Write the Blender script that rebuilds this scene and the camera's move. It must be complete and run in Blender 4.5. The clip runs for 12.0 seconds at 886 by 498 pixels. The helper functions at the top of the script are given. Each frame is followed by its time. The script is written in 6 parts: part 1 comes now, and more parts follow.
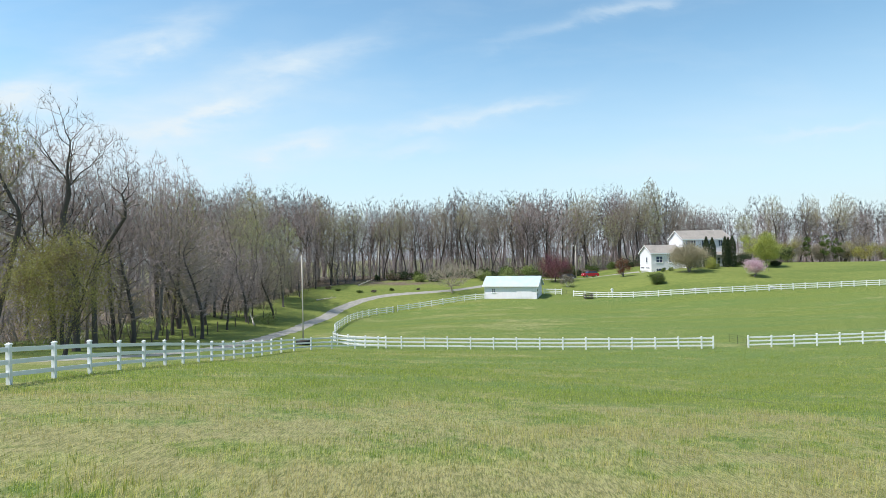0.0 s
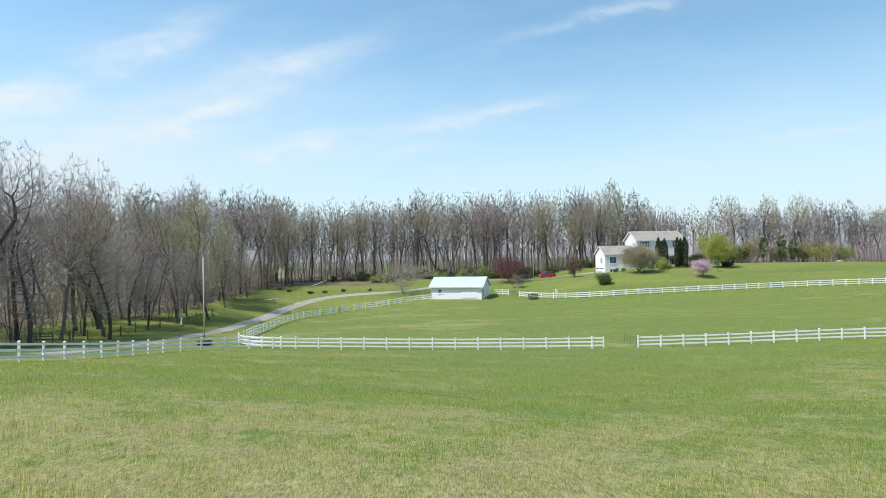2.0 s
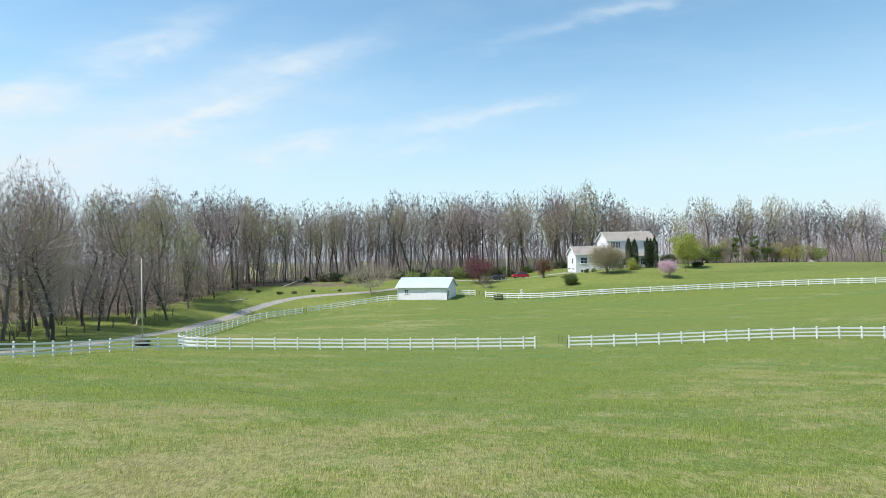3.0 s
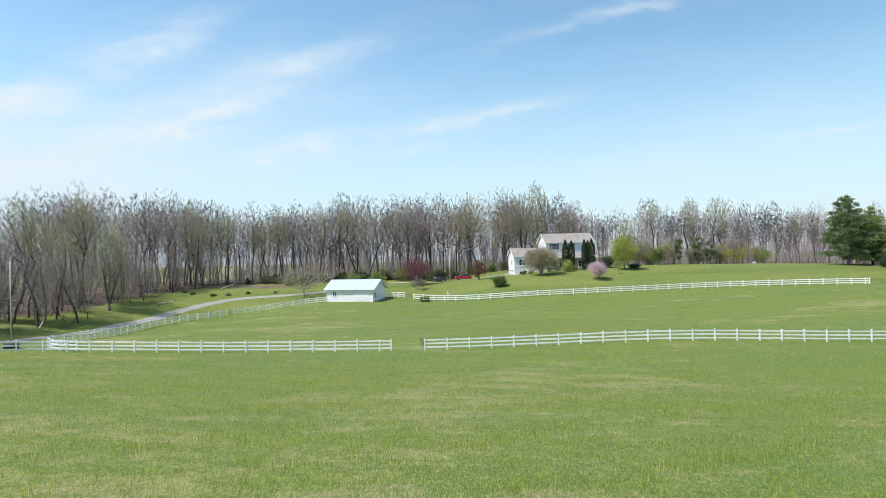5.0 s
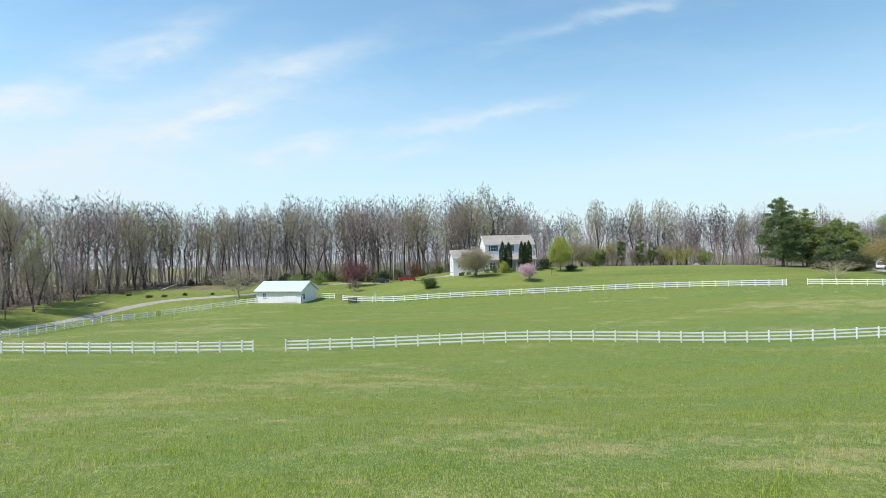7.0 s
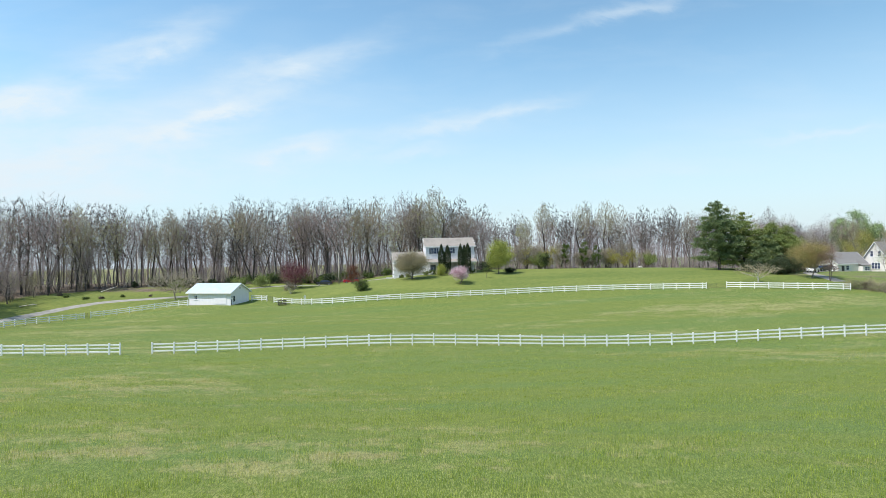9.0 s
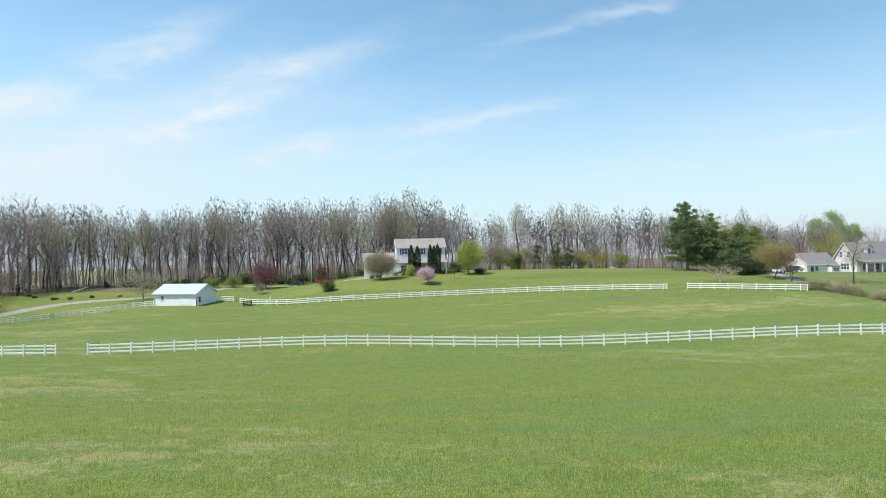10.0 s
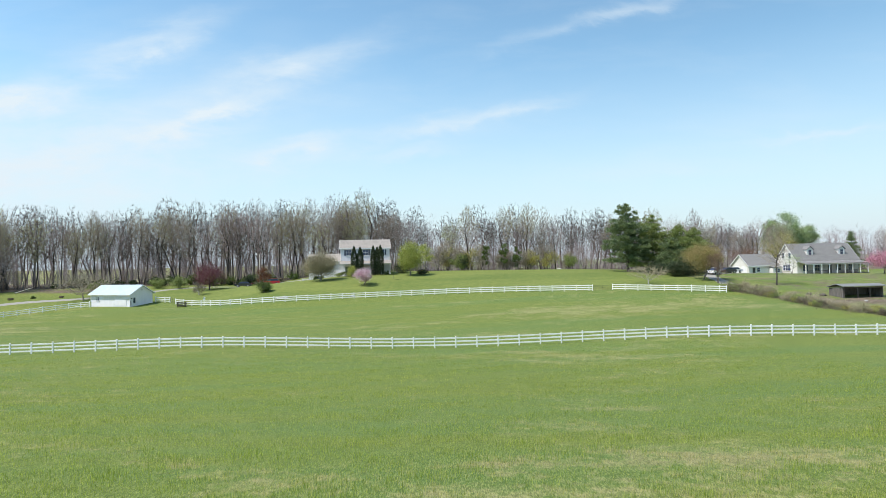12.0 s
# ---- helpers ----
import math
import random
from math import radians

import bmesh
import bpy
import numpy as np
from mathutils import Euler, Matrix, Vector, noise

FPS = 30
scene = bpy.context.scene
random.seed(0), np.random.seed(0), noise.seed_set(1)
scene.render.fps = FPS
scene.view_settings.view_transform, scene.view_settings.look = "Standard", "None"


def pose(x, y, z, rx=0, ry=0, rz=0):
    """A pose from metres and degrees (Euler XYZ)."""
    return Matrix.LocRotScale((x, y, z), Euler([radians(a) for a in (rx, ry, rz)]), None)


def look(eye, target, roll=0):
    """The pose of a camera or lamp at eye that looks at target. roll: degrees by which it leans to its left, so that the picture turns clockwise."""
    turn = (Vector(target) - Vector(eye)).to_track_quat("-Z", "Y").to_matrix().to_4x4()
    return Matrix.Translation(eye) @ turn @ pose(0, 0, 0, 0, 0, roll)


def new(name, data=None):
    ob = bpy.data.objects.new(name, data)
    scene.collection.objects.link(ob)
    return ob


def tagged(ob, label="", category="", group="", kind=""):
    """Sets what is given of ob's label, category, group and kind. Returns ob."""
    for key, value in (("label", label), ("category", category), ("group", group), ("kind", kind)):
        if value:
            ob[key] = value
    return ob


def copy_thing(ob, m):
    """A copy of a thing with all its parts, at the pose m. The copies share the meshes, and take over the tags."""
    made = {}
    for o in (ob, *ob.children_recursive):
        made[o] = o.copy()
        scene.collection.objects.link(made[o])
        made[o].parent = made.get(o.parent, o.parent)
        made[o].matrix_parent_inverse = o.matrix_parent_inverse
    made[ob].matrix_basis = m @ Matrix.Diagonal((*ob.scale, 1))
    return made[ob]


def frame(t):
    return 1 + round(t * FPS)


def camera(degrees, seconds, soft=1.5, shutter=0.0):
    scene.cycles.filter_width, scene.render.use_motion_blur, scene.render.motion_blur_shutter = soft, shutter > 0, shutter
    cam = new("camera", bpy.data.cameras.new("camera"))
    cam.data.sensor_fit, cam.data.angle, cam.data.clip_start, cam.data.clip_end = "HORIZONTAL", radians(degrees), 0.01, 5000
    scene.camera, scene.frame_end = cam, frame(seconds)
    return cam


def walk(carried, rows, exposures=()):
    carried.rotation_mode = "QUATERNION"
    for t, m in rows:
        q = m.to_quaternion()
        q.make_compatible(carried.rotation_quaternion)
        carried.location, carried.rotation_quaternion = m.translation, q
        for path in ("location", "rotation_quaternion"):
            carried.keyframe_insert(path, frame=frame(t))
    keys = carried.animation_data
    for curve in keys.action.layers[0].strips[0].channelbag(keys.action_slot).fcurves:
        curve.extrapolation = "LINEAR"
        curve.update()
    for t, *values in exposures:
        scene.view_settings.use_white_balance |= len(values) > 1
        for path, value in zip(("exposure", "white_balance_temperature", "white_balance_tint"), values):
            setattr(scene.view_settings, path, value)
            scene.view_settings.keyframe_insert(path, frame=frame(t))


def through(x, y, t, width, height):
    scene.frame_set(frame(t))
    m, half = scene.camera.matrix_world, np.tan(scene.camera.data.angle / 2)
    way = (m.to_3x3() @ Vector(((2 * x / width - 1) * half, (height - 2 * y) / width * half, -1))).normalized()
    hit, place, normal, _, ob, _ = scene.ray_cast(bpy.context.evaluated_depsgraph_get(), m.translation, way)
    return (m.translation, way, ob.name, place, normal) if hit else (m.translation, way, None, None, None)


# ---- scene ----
cam = camera(73.65, 12.0, soft=0.5)
# seconds, x, y, z, pitch, roll, yaw
ROWS = [
    (0.0, 0.00, 0.00, 12.00, 0.57, 1.14, 0.00),
    (0.5, 2.39, -0.23, 11.98, 0.58, 1.10, -0.01),
    (1.0, 5.23, -0.43, 11.93, 0.60, 1.11, 0.01),
    (1.5, 8.36, -0.59, 11.88, 0.61, 1.14, 0.00),
    (2.0, 11.79, -0.84, 11.83, 0.63, 1.20, -0.01),
    (2.5, 15.53, -1.11, 11.79, 0.64, 1.22, 0.01),
    (3.0, 19.38, -1.41, 11.76, 0.65, 1.24, 0.03),
    (5.0, 35.61, -2.15, 11.70, 0.74, 1.31, 0.09),
    (5.5, 39.66, -2.44, 11.66, 0.77, 1.32, 0.06),
    (6.0, 43.62, -2.75, 11.61, 0.78, 1.32, 0.05),
    (6.5, 47.54, -3.05, 11.56, 0.77, 1.31, 0.06),
    (7.0, 51.55, -3.35, 11.56, 0.81, 1.30, 0.05),
    (9.0, 67.41, -4.40, 11.64, 0.89, 1.20, 0.04),
    (9.5, 71.34, -4.69, 11.66, 0.89, 1.20, 0.01),
    (10.0, 75.08, -4.90, 11.66, 0.89, 1.19, -0.05),
    (10.5, 78.79, -5.13, 11.66, 0.89, 1.16, -0.14),
    (11.0, 82.46, -5.37, 11.66, 0.89, 1.16, -0.21),
    (11.5, 86.08, -5.67, 11.66, 0.89, 1.14, -0.23),
    (12.0, 89.80, -5.94, 11.66, 0.89, 1.16, -0.21),
]
walk(cam, [(t, pose(x, y, z, 90 + pitch, roll, yaw)) for t, x, y, z, pitch, roll, yaw in ROWS],
     exposures=[(0.0, 0.5, 6500, 14), (12.0, 0.5, 6500, 14)])

# ---- light ----
SUN_EL, SUN_X, SUN_Y = 57.0, -0.91, -0.41
world = bpy.data.worlds.new("world")
scene.world = world
world.use_nodes = True
wn, wl = world.node_tree.nodes, world.node_tree.links
wn.clear()
w_out = wn.new("ShaderNodeOutputWorld")
w_bg = wn.new("ShaderNodeBackground")
w_bg.inputs["Strength"].default_value = 0.15
sky = wn.new("ShaderNodeTexSky")
sky.sky_type = 'NISHITA'
sky.sun_disc = False
sky.sun_elevation = radians(SUN_EL)
sky.sun_rotation = math.atan2(SUN_X, SUN_Y)
sky.altitude = 150
sky.air_density, sky.dust_density, sky.ozone_density = 1.0, 0.3, 1.5
# thin cirrus wisps: azimuth and height tangents, long soft streaks torn by noise
w_tc = wn.new("ShaderNodeTexCoord")
w_sep = wn.new("ShaderNodeSeparateXYZ")
wl.new(w_tc.outputs["Generated"], w_sep.inputs[0])


def wmath(op, a, b=None, clamp=False):
    n = wn.new("ShaderNodeMath")
    n.operation, n.use_clamp = op, clamp
    for i, v in enumerate((a, b)):
        if v is None:
            continue
        if isinstance(v, (int, float)):
            n.inputs[i].default_value = v
        else:
            wl.new(v, n.inputs[i])
    return n.outputs[0]


w_y = wmath('MAXIMUM', w_sep.outputs["Y"], 0.12)
w_a = wmath('DIVIDE', w_sep.outputs["X"], w_y)
w_e = wmath('DIVIDE', w_sep.outputs["Z"], w_y)
w_com = wn.new("ShaderNodeCombineXYZ")
wl.new(w_a, w_com.inputs[0])
wl.new(w_e, w_com.inputs[1])


def wnoise(scale, detail, turn, stretch):
    m = wn.new("ShaderNodeMapping")
    m.inputs["Rotation"].default_value = (0, 0, radians(turn))
    m.inputs["Scale"].default_value = stretch
    wl.new(w_com.outputs[0], m.inputs[0])
    n = wn.new("ShaderNodeTexNoise")
    n.inputs["Scale"].default_value, n.inputs["Detail"].default_value, n.inputs["Roughness"].default_value = scale, detail, 0.6
    n.inputs["Distortion"].default_value = 0.3
    wl.new(m.outputs[0], n.inputs["Vector"])
    return n.outputs["Fac"]


def streak(a0, e0, turn, long, thick, weight):
    c, s = math.cos(radians(turn)), math.sin(radians(turn))
    da, de = wmath('SUBTRACT', w_a, a0), wmath('SUBTRACT', w_e, e0)
    along = wmath('ADD', wmath('MULTIPLY', da, c / long), wmath('MULTIPLY', de, s / long))
    cross = wmath('ADD', wmath('MULTIPLY', da, -s / thick), wmath('MULTIPLY', de, c / thick))
    r = wmath('ADD', wmath('MULTIPLY', along, along), wmath('MULTIPLY', cross, cross))
    return wmath('MULTIPLY', wmath('EXPONENT', wmath('MULTIPLY', r, -1.0)), weight)


w_fine = wnoise(3.2, 6, -22, (1.2, 5.0, 1))
w_wide = wnoise(1.4, 4, -18, (1.0, 3.2, 1))
w_fray = wnoise(9.0, 6, -16, (1.0, 2.2, 1))
w_a = wmath('ADD', w_a, wmath('MULTIPLY', wmath('SUBTRACT', w_wide, 0.5), 0.16))
w_e = wmath('ADD', w_e, wmath('MULTIPLY', wmath('SUBTRACT', w_fray, 0.5), 0.075))
w_sum = None
for args in ((-0.48, 0.372, 22, 0.12, 0.026, 0.95), (-0.25, 0.335, 16, 0.13, 0.020, 0.85), (-0.40, 0.248, 15, 0.08, 0.014, 1.2), (-0.30, 0.285, 20, 0.17, 0.022, 0.55), (-0.235, 0.194, 13, 0.085, 0.014, 1.25), (0.145, 0.252, 13, 0.075, 0.012, 1.05), (0.26, 0.405, 15, 0.15, 0.012, 0.75), (-0.05, 0.178, 9, 0.05, 0.010, 0.9), (-0.68, 0.30, 20, 0.14, 0.035, 0.6), (-0.745, 0.285, 10, 0.05, 0.018, 1.2), (0.66, 0.20, 6, 0.14, 0.010, 0.6), (-0.72, 0.25, 25, 0.14, 0.06, 0.3), (-0.66, 0.17, 14, 0.34, 0.085, 1.5), (-0.60, 0.30, 16, 0.16, 0.03, 0.2), (-0.34, 0.15, 10, 0.30, 0.04, 0.4), (-0.02, 0.22, 13, 0.12, 0.014, 0.6), (0.40, 0.15, 5, 0.35, 0.03, 0.35)):
    w_s = streak(*args)
    w_sum = w_s if w_sum is None else wmath('ADD', w_sum, w_s)
w_torn = wmath('MULTIPLY', w_sum, wmath('ADD', wmath('ADD', wmath('MULTIPLY', w_fine, 1.7), wmath('MULTIPLY', w_fray, 1.1)), -0.72))
w_veil = wmath('MULTIPLY', wmath('ADD', wmath('MAXIMUM', wmath('SUBTRACT', w_wide, 0.48), 0.0), wmath('MULTIPLY', wmath('MAXIMUM', wmath('SUBTRACT', w_fine, 0.50), 0.0), 0.5)), 0.95)
w_cloud = wmath('MULTIPLY', wmath('ADD', w_torn, w_veil), 0.74, True)
w_gain = wn.new("ShaderNodeMixRGB")
w_gain.blend_type = 'MULTIPLY'
w_gain.inputs[0].default_value = 1.0
w_gain.inputs[2].default_value = (0.86, 1.05, 0.95, 1)
w_side = wn.new("ShaderNodeMixRGB")
w_side.blend_type = 'MULTIPLY'
w_side.inputs[0].default_value = 1.0
wl.new(sky.outputs[0], w_side.inputs[1])
wl.new(wmath('SUBTRACT', 1.0, wmath('MULTIPLY', wmath('MAXIMUM', w_sep.outputs["X"], -0.15), 0.16)), w_side.inputs[2])
wl.new(w_side.outputs[0], w_gain.inputs[1])
# pale spring haze low over the horizon
w_low = wmath('MAXIMUM', wmath('SUBTRACT', 1.0, wmath('MULTIPLY', wmath('MAXIMUM', w_sep.outputs["Z"], 0.0), 3.1)), 0.0)
w_haze = wn.new("ShaderNodeMixRGB")
w_haze.inputs[2].default_value = (2.95, 3.52, 3.95, 1)
wl.new(wmath('MULTIPLY', wmath('POWER', w_low, 1.15), 0.97), w_haze.inputs[0])
wl.new(w_gain.outputs[0], w_haze.inputs[1])
w_mix = wn.new("ShaderNodeMixRGB")
w_mix.inputs[2].default_value = (3.60, 4.22, 4.48, 1)
wl.new(w_cloud, w_mix.inputs[0])
wl.new(w_haze.outputs[0], w_mix.inputs[1])
wl.new(w_mix.outputs[0], w_bg.inputs["Color"])
wl.new(w_bg.outputs[0], w_out.inputs["Surface"])

sun_data = bpy.data.lights.new("sun", 'SUN')
sun_data.energy, sun_data.angle, sun_data.color = 4.0, radians(0.53), (1.0, 0.96, 0.90)
sun = new("sun", sun_data)
sc = math.cos(radians(SUN_EL))
sun.matrix_world = look((SUN_X * sc * 300, SUN_Y * sc * 300, math.sin(radians(SUN_EL)) * 300), (0, 0, 0))


# ---- materials ----
class Net:
    """Short names for building one node material."""

    def __init__(self, name):
        self.mat = bpy.data.materials.new(name)
        self.mat.use_nodes = True
        self.n, self.l = self.mat.node_tree.nodes, self.mat.node_tree.links
        self.b = self.n["Principled BSDF"]
        self.co = self.n.new("ShaderNodeTexCoord")
        self.geo = self.n.new("ShaderNodeNewGeometry")
        self.obj = self.n.new("ShaderNodeObjectInfo")

    def put(self, value, socket):
        if isinstance(value, (int, float)):
            socket.default_value = value
        elif isinstance(value, tuple):
            socket.default_value = (*value, 1) if len(value) == 3 and len(socket.default_value) == 4 else value
        else:
            self.l.new(value, socket)

    def noise(self, scale, detail=3, rough=0.55, vec=None, stretch=None, world=False):
        n = self.n.new("ShaderNodeTexNoise")
        n.inputs["Scale"].default_value, n.inputs["Detail"].default_value, n.inputs["Roughness"].default_value = scale, detail, rough
        v = vec or (self.geo.outputs["Position"] if world else self.co.outputs["Object"])
        if stretch:
            m = self.n.new("ShaderNodeMapping")
            m.inputs["Scale"].default_value = stretch
            self.l.new(v, m.inputs[0])
            v = m.outputs[0]
        self.l.new(v, n.inputs["Vector"])
        return n.outputs["Fac"]

    def ramp(self, fac, lo, hi, a=(0, 0, 0), b=(1, 1, 1)):
        r = self.n.new("ShaderNodeValToRGB")
        r.color_ramp.elements[0].position, r.color_ramp.elements[1].position = lo, hi
        r.color_ramp.elements[0].color, r.color_ramp.elements[1].color = (*a, 1), (*b, 1)
        self.l.new(fac, r.inputs[0])
        return r.outputs[0]

    def mix(self, fac, a, b, how='MIX'):
        m = self.n.new("ShaderNodeMixRGB")
        m.blend_type = how
        self.put(fac, m.inputs[0])
        self.put(a, m.inputs[1])
        self.put(b, m.inputs[2])
        return m.outputs[0]

    def math(self, op, a, b=0.0):
        m = self.n.new("ShaderNodeMath")
        m.operation = op
        self.put(a, m.inputs[0])
        self.put(b, m.inputs[1])
        return m.outputs[0]

    def bump(self, height, strength=0.3, distance=0.02):
        b = self.n.new("ShaderNodeBump")
        b.inputs["Strength"].default_value, b.inputs["Distance"].default_value = strength, distance
        self.l.new(height, b.inputs["Height"])
        self.l.new(b.outputs[0], self.b.inputs["Normal"])

    def done(self, color, rough=0.7, metal=0.0, spec=None):
        self.put(color, self.b.inputs["Base Color"])
        self.put(rough, self.b.inputs["Roughness"])
        self.put(metal, self.b.inputs["Metallic"])
        if spec is not None:
            self.put(spec, self.b.inputs["Specular IOR Level"])
        return self.mat


def plain(name, a, b, scale=4.0, rough=0.7, metal=0.0, bump=0.0, stretch=None, spec=None, vary=0.0):
    """Two tones mixed by coarse and fine noise, with relief; vary: how much objects differ."""
    k = Net(name)
    f = k.mix(0.35, k.noise(scale, 4, stretch=stretch), k.noise(scale * 7, 2, stretch=stretch))
    c = k.mix(k.ramp(f, 0.35, 0.65), a, b)
    if vary:
        c = k.mix(vary, c, k.mix(k.obj.outputs["Random"], a, b))
    if bump:
        k.bump(f, bump)
    return k.done(c, rough, metal, spec)


def leafy(name, a, b, c, rough=0.6, through=0.35):
    """Leaves, needles or blades: each island its own tone between three."""
    k = Net(name)
    r = k.geo.outputs["Random Per Island"]
    col = k.mix(k.ramp(r, 0.25, 0.75), a, b)
    col = k.mix(k.ramp(k.noise(0.7, 2), 0.5, 0.62), col, c)
    tr = k.n.new("ShaderNodeBsdfTranslucent")
    k.put(col, tr.inputs["Color"])
    k.done(col, rough, spec=0.25)
    add = k.n.new("ShaderNodeMixShader")
    add.inputs[0].default_value = through
    k.l.new(k.b.outputs[0], add.inputs[1])
    k.l.new(tr.outputs[0], add.inputs[2])
    k.l.new(add.outputs[0], k.n["Material Output"].inputs["Surface"])
    return k.mat


def field_tone(k):
    """How straw-coloured and how brown the meadow is at a place: drifts of several sizes."""
    P = dict(world=True)
    sx = k.n.new("ShaderNodeSeparateXYZ")
    k.l.new(k.geo.outputs["Position"], sx.inputs[0])
    wide = k.noise(0.055, 4, 0.55, stretch=(0.6, 1.5, 1), **P)
    lane = k.noise(0.16, 3, 0.5, stretch=(0.16, 1.5, 1), **P)
    drift = k.noise(0.33, 4, 0.6, stretch=(0.7, 1.3, 1), **P)
    mottle = k.noise(1.7, 4, 0.65, **P)
    s = k.math('MAXIMUM', k.math('MULTIPLY', k.math('SUBTRACT', 42.0, sx.outputs[0]), 0.0026), -0.06)
    for tex, gain in ((wide, 2.2), (lane, 0.7), (drift, 1.9), (mottle, 1.7)):
        s = k.math('ADD', s, k.math('MULTIPLY', k.math('SUBTRACT', tex, 0.5), gain))
    brown = k.ramp(k.math('ADD', k.math('MULTIPLY', s, 0.5), k.noise(0.5, 4, 0.6, **P)), 0.62, 0.90)
    return s, brown, mottle, lane


def make_ground():
    k = Net("pasture_grass")
    P = dict(world=True)
    s, brown, mottle, lane = field_tone(k)
    grain = k.noise(11.0, 4, 0.8, stretch=(2.8, 0.40, 1), **P)
    fine = k.noise(3.2, 4, 0.75, **P)
    mid = k.noise(0.9, 4, 0.6, stretch=(1, 1.6, 1), **P)
    wide = k.noise(0.055, 4, 0.55, stretch=(0.6, 1.5, 1), **P)
    green = k.mix(k.ramp(mid, 0.3, 0.7), (0.104, 0.146, 0.024), (0.178, 0.222, 0.044))
    green = k.mix(k.ramp(lane, 0.40, 0.64), green, (0.102, 0.172, 0.042))
    straw = k.mix(k.ramp(fine, 0.35, 0.65), (0.270, 0.250, 0.105), (0.405, 0.366, 0.180))
    near = k.n.new("ShaderNodeVertexColor")
    near.layer_name = "cover"
    sepc = k.n.new("ShaderNodeSeparateColor")
    k.l.new(near.outputs["Color"], sepc.inputs[0])
    s = k.math('ADD', k.math('ADD', s, 0.20), k.math('MULTIPLY', sepc.outputs[0], 0.15))
    col = k.mix(k.math('MULTIPLY', k.ramp(s, 0.36, 0.84), 0.72), green, straw)
    col = k.mix(k.math('MULTIPLY', brown, k.math('MULTIPLY', k.math('MINIMUM', sepc.outputs[0], 1.0), 0.5)), col, (0.265, 0.215, 0.120))
    # shade between the near blades, mixed into the soil colour
    blade_shade = k.math('MAXIMUM', k.math('SUBTRACT', k.math('MINIMUM', sepc.outputs[0], 1.0), k.math('MULTIPLY', k.math('MAXIMUM', k.math('SUBTRACT', sepc.outputs[0], 1.0), 0.0), 3.0)), 0.0)
    col = k.mix(k.math('MULTIPLY', blade_shade, 0.08), col, (0.105, 0.125, 0.028))
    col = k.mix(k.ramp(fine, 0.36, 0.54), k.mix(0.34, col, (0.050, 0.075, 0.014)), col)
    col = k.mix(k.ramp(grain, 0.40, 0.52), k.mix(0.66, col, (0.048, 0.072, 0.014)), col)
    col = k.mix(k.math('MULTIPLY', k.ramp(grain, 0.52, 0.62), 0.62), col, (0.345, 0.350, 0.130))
    litter = k.mix(k.ramp(k.noise(1.2, 4, 0.65, **P), 0.35, 0.65), (0.095, 0.074, 0.054), (0.205, 0.166, 0.122))
    lawn = k.mix(k.ramp(k.mix(0.4, k.mix(0.5, mid, fine), k.mix(0.5, wide, lane)), 0.42, 0.58), (0.105, 0.150, 0.034), (0.205, 0.232, 0.060))
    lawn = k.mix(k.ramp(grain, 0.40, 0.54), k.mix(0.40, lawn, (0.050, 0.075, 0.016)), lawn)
    col = k.mix(k.ramp(sepc.outputs[2], 0.3, 0.7), col, lawn)
    lit = k.math('ADD', sepc.outputs[1], k.math('MULTIPLY', k.math('SUBTRACT', k.noise(0.25, 3, **P), 0.5), 0.8))
    col = k.mix(k.ramp(lit, 0.40, 0.62), col, litter)
    k.bump(k.mix(0.5, fine, grain), 0.5, 0.06)
    return k.done(col, 0.85, spec=0.15)


M_GROUND = make_ground()


def make_blades(name, dry):
    """Grass blades: green, straw and brown in drifts, each blade its own tone."""
    k = Net(name)
    r = k.geo.outputs["Random Per Island"]
    s, brown, mottle, lane = field_tone(k)
    s = k.math('ADD', k.math('ADD', s, 0.28 + dry), k.math('MULTIPLY', k.math('SUBTRACT', r, 0.5), 0.55))
    green = k.mix(k.ramp(r, 0.1, 0.9), (0.185, 0.268, 0.032), (0.535, 0.590, 0.118))
    straw = k.mix(k.ramp(r, 0.2, 0.8), (0.470, 0.420, 0.130), (0.700, 0.635, 0.255))
    straw = k.mix(k.math('MULTIPLY', brown, 0.30), straw, (0.430, 0.340, 0.190))
    col = k.mix(k.ramp(s, 0.40, 0.86), green, straw)
    tr = k.n.new("ShaderNodeBsdfTranslucent")
    k.put(col, tr.inputs["Color"])
    k.done(col, 0.6, spec=0.2)
    add = k.n.new("ShaderNodeMixShader")
    add.inputs[0].default_value = 0.58
    k.l.new(k.b.outputs[0], add.inputs[1])
    k.l.new(tr.outputs[0], add.inputs[2])
    k.l.new(add.outputs[0], k.n["Material Output"].inputs["Surface"])
    return k.mat


M_BLADE = make_blades("grass_blades", 0.0)
M_STRAW = make_blades("dry_grass_blades", 0.30)
M_GRAVEL = plain("gravel", (0.215, 0.208, 0.182), (0.340, 0.330, 0.295), 1.4, 0.95, bump=0.5)
M_VINYL = plain("white_fence_vinyl", (0.760, 0.770, 0.770), (0.830, 0.830, 0.820), 1.5, 0.38, bump=0.03, vary=0.5)
M_BARK = plain("grey_brown_bark", (0.105, 0.090, 0.080), (0.225, 0.198, 0.178), 3.0, 0.9, bump=0.7, stretch=(1, 1, 0.25), vary=0.45)
M_BARK_DARK = plain("dark_bark", (0.045, 0.038, 0.033), (0.115, 0.098, 0.086), 3.0, 0.9, bump=0.7, stretch=(1, 1, 0.25), vary=0.4)
M_TWIG = plain("grey_brown_twigs", (0.240, 0.194, 0.184), (0.390, 0.320, 0.302), 0.6, 0.9, vary=0.6)
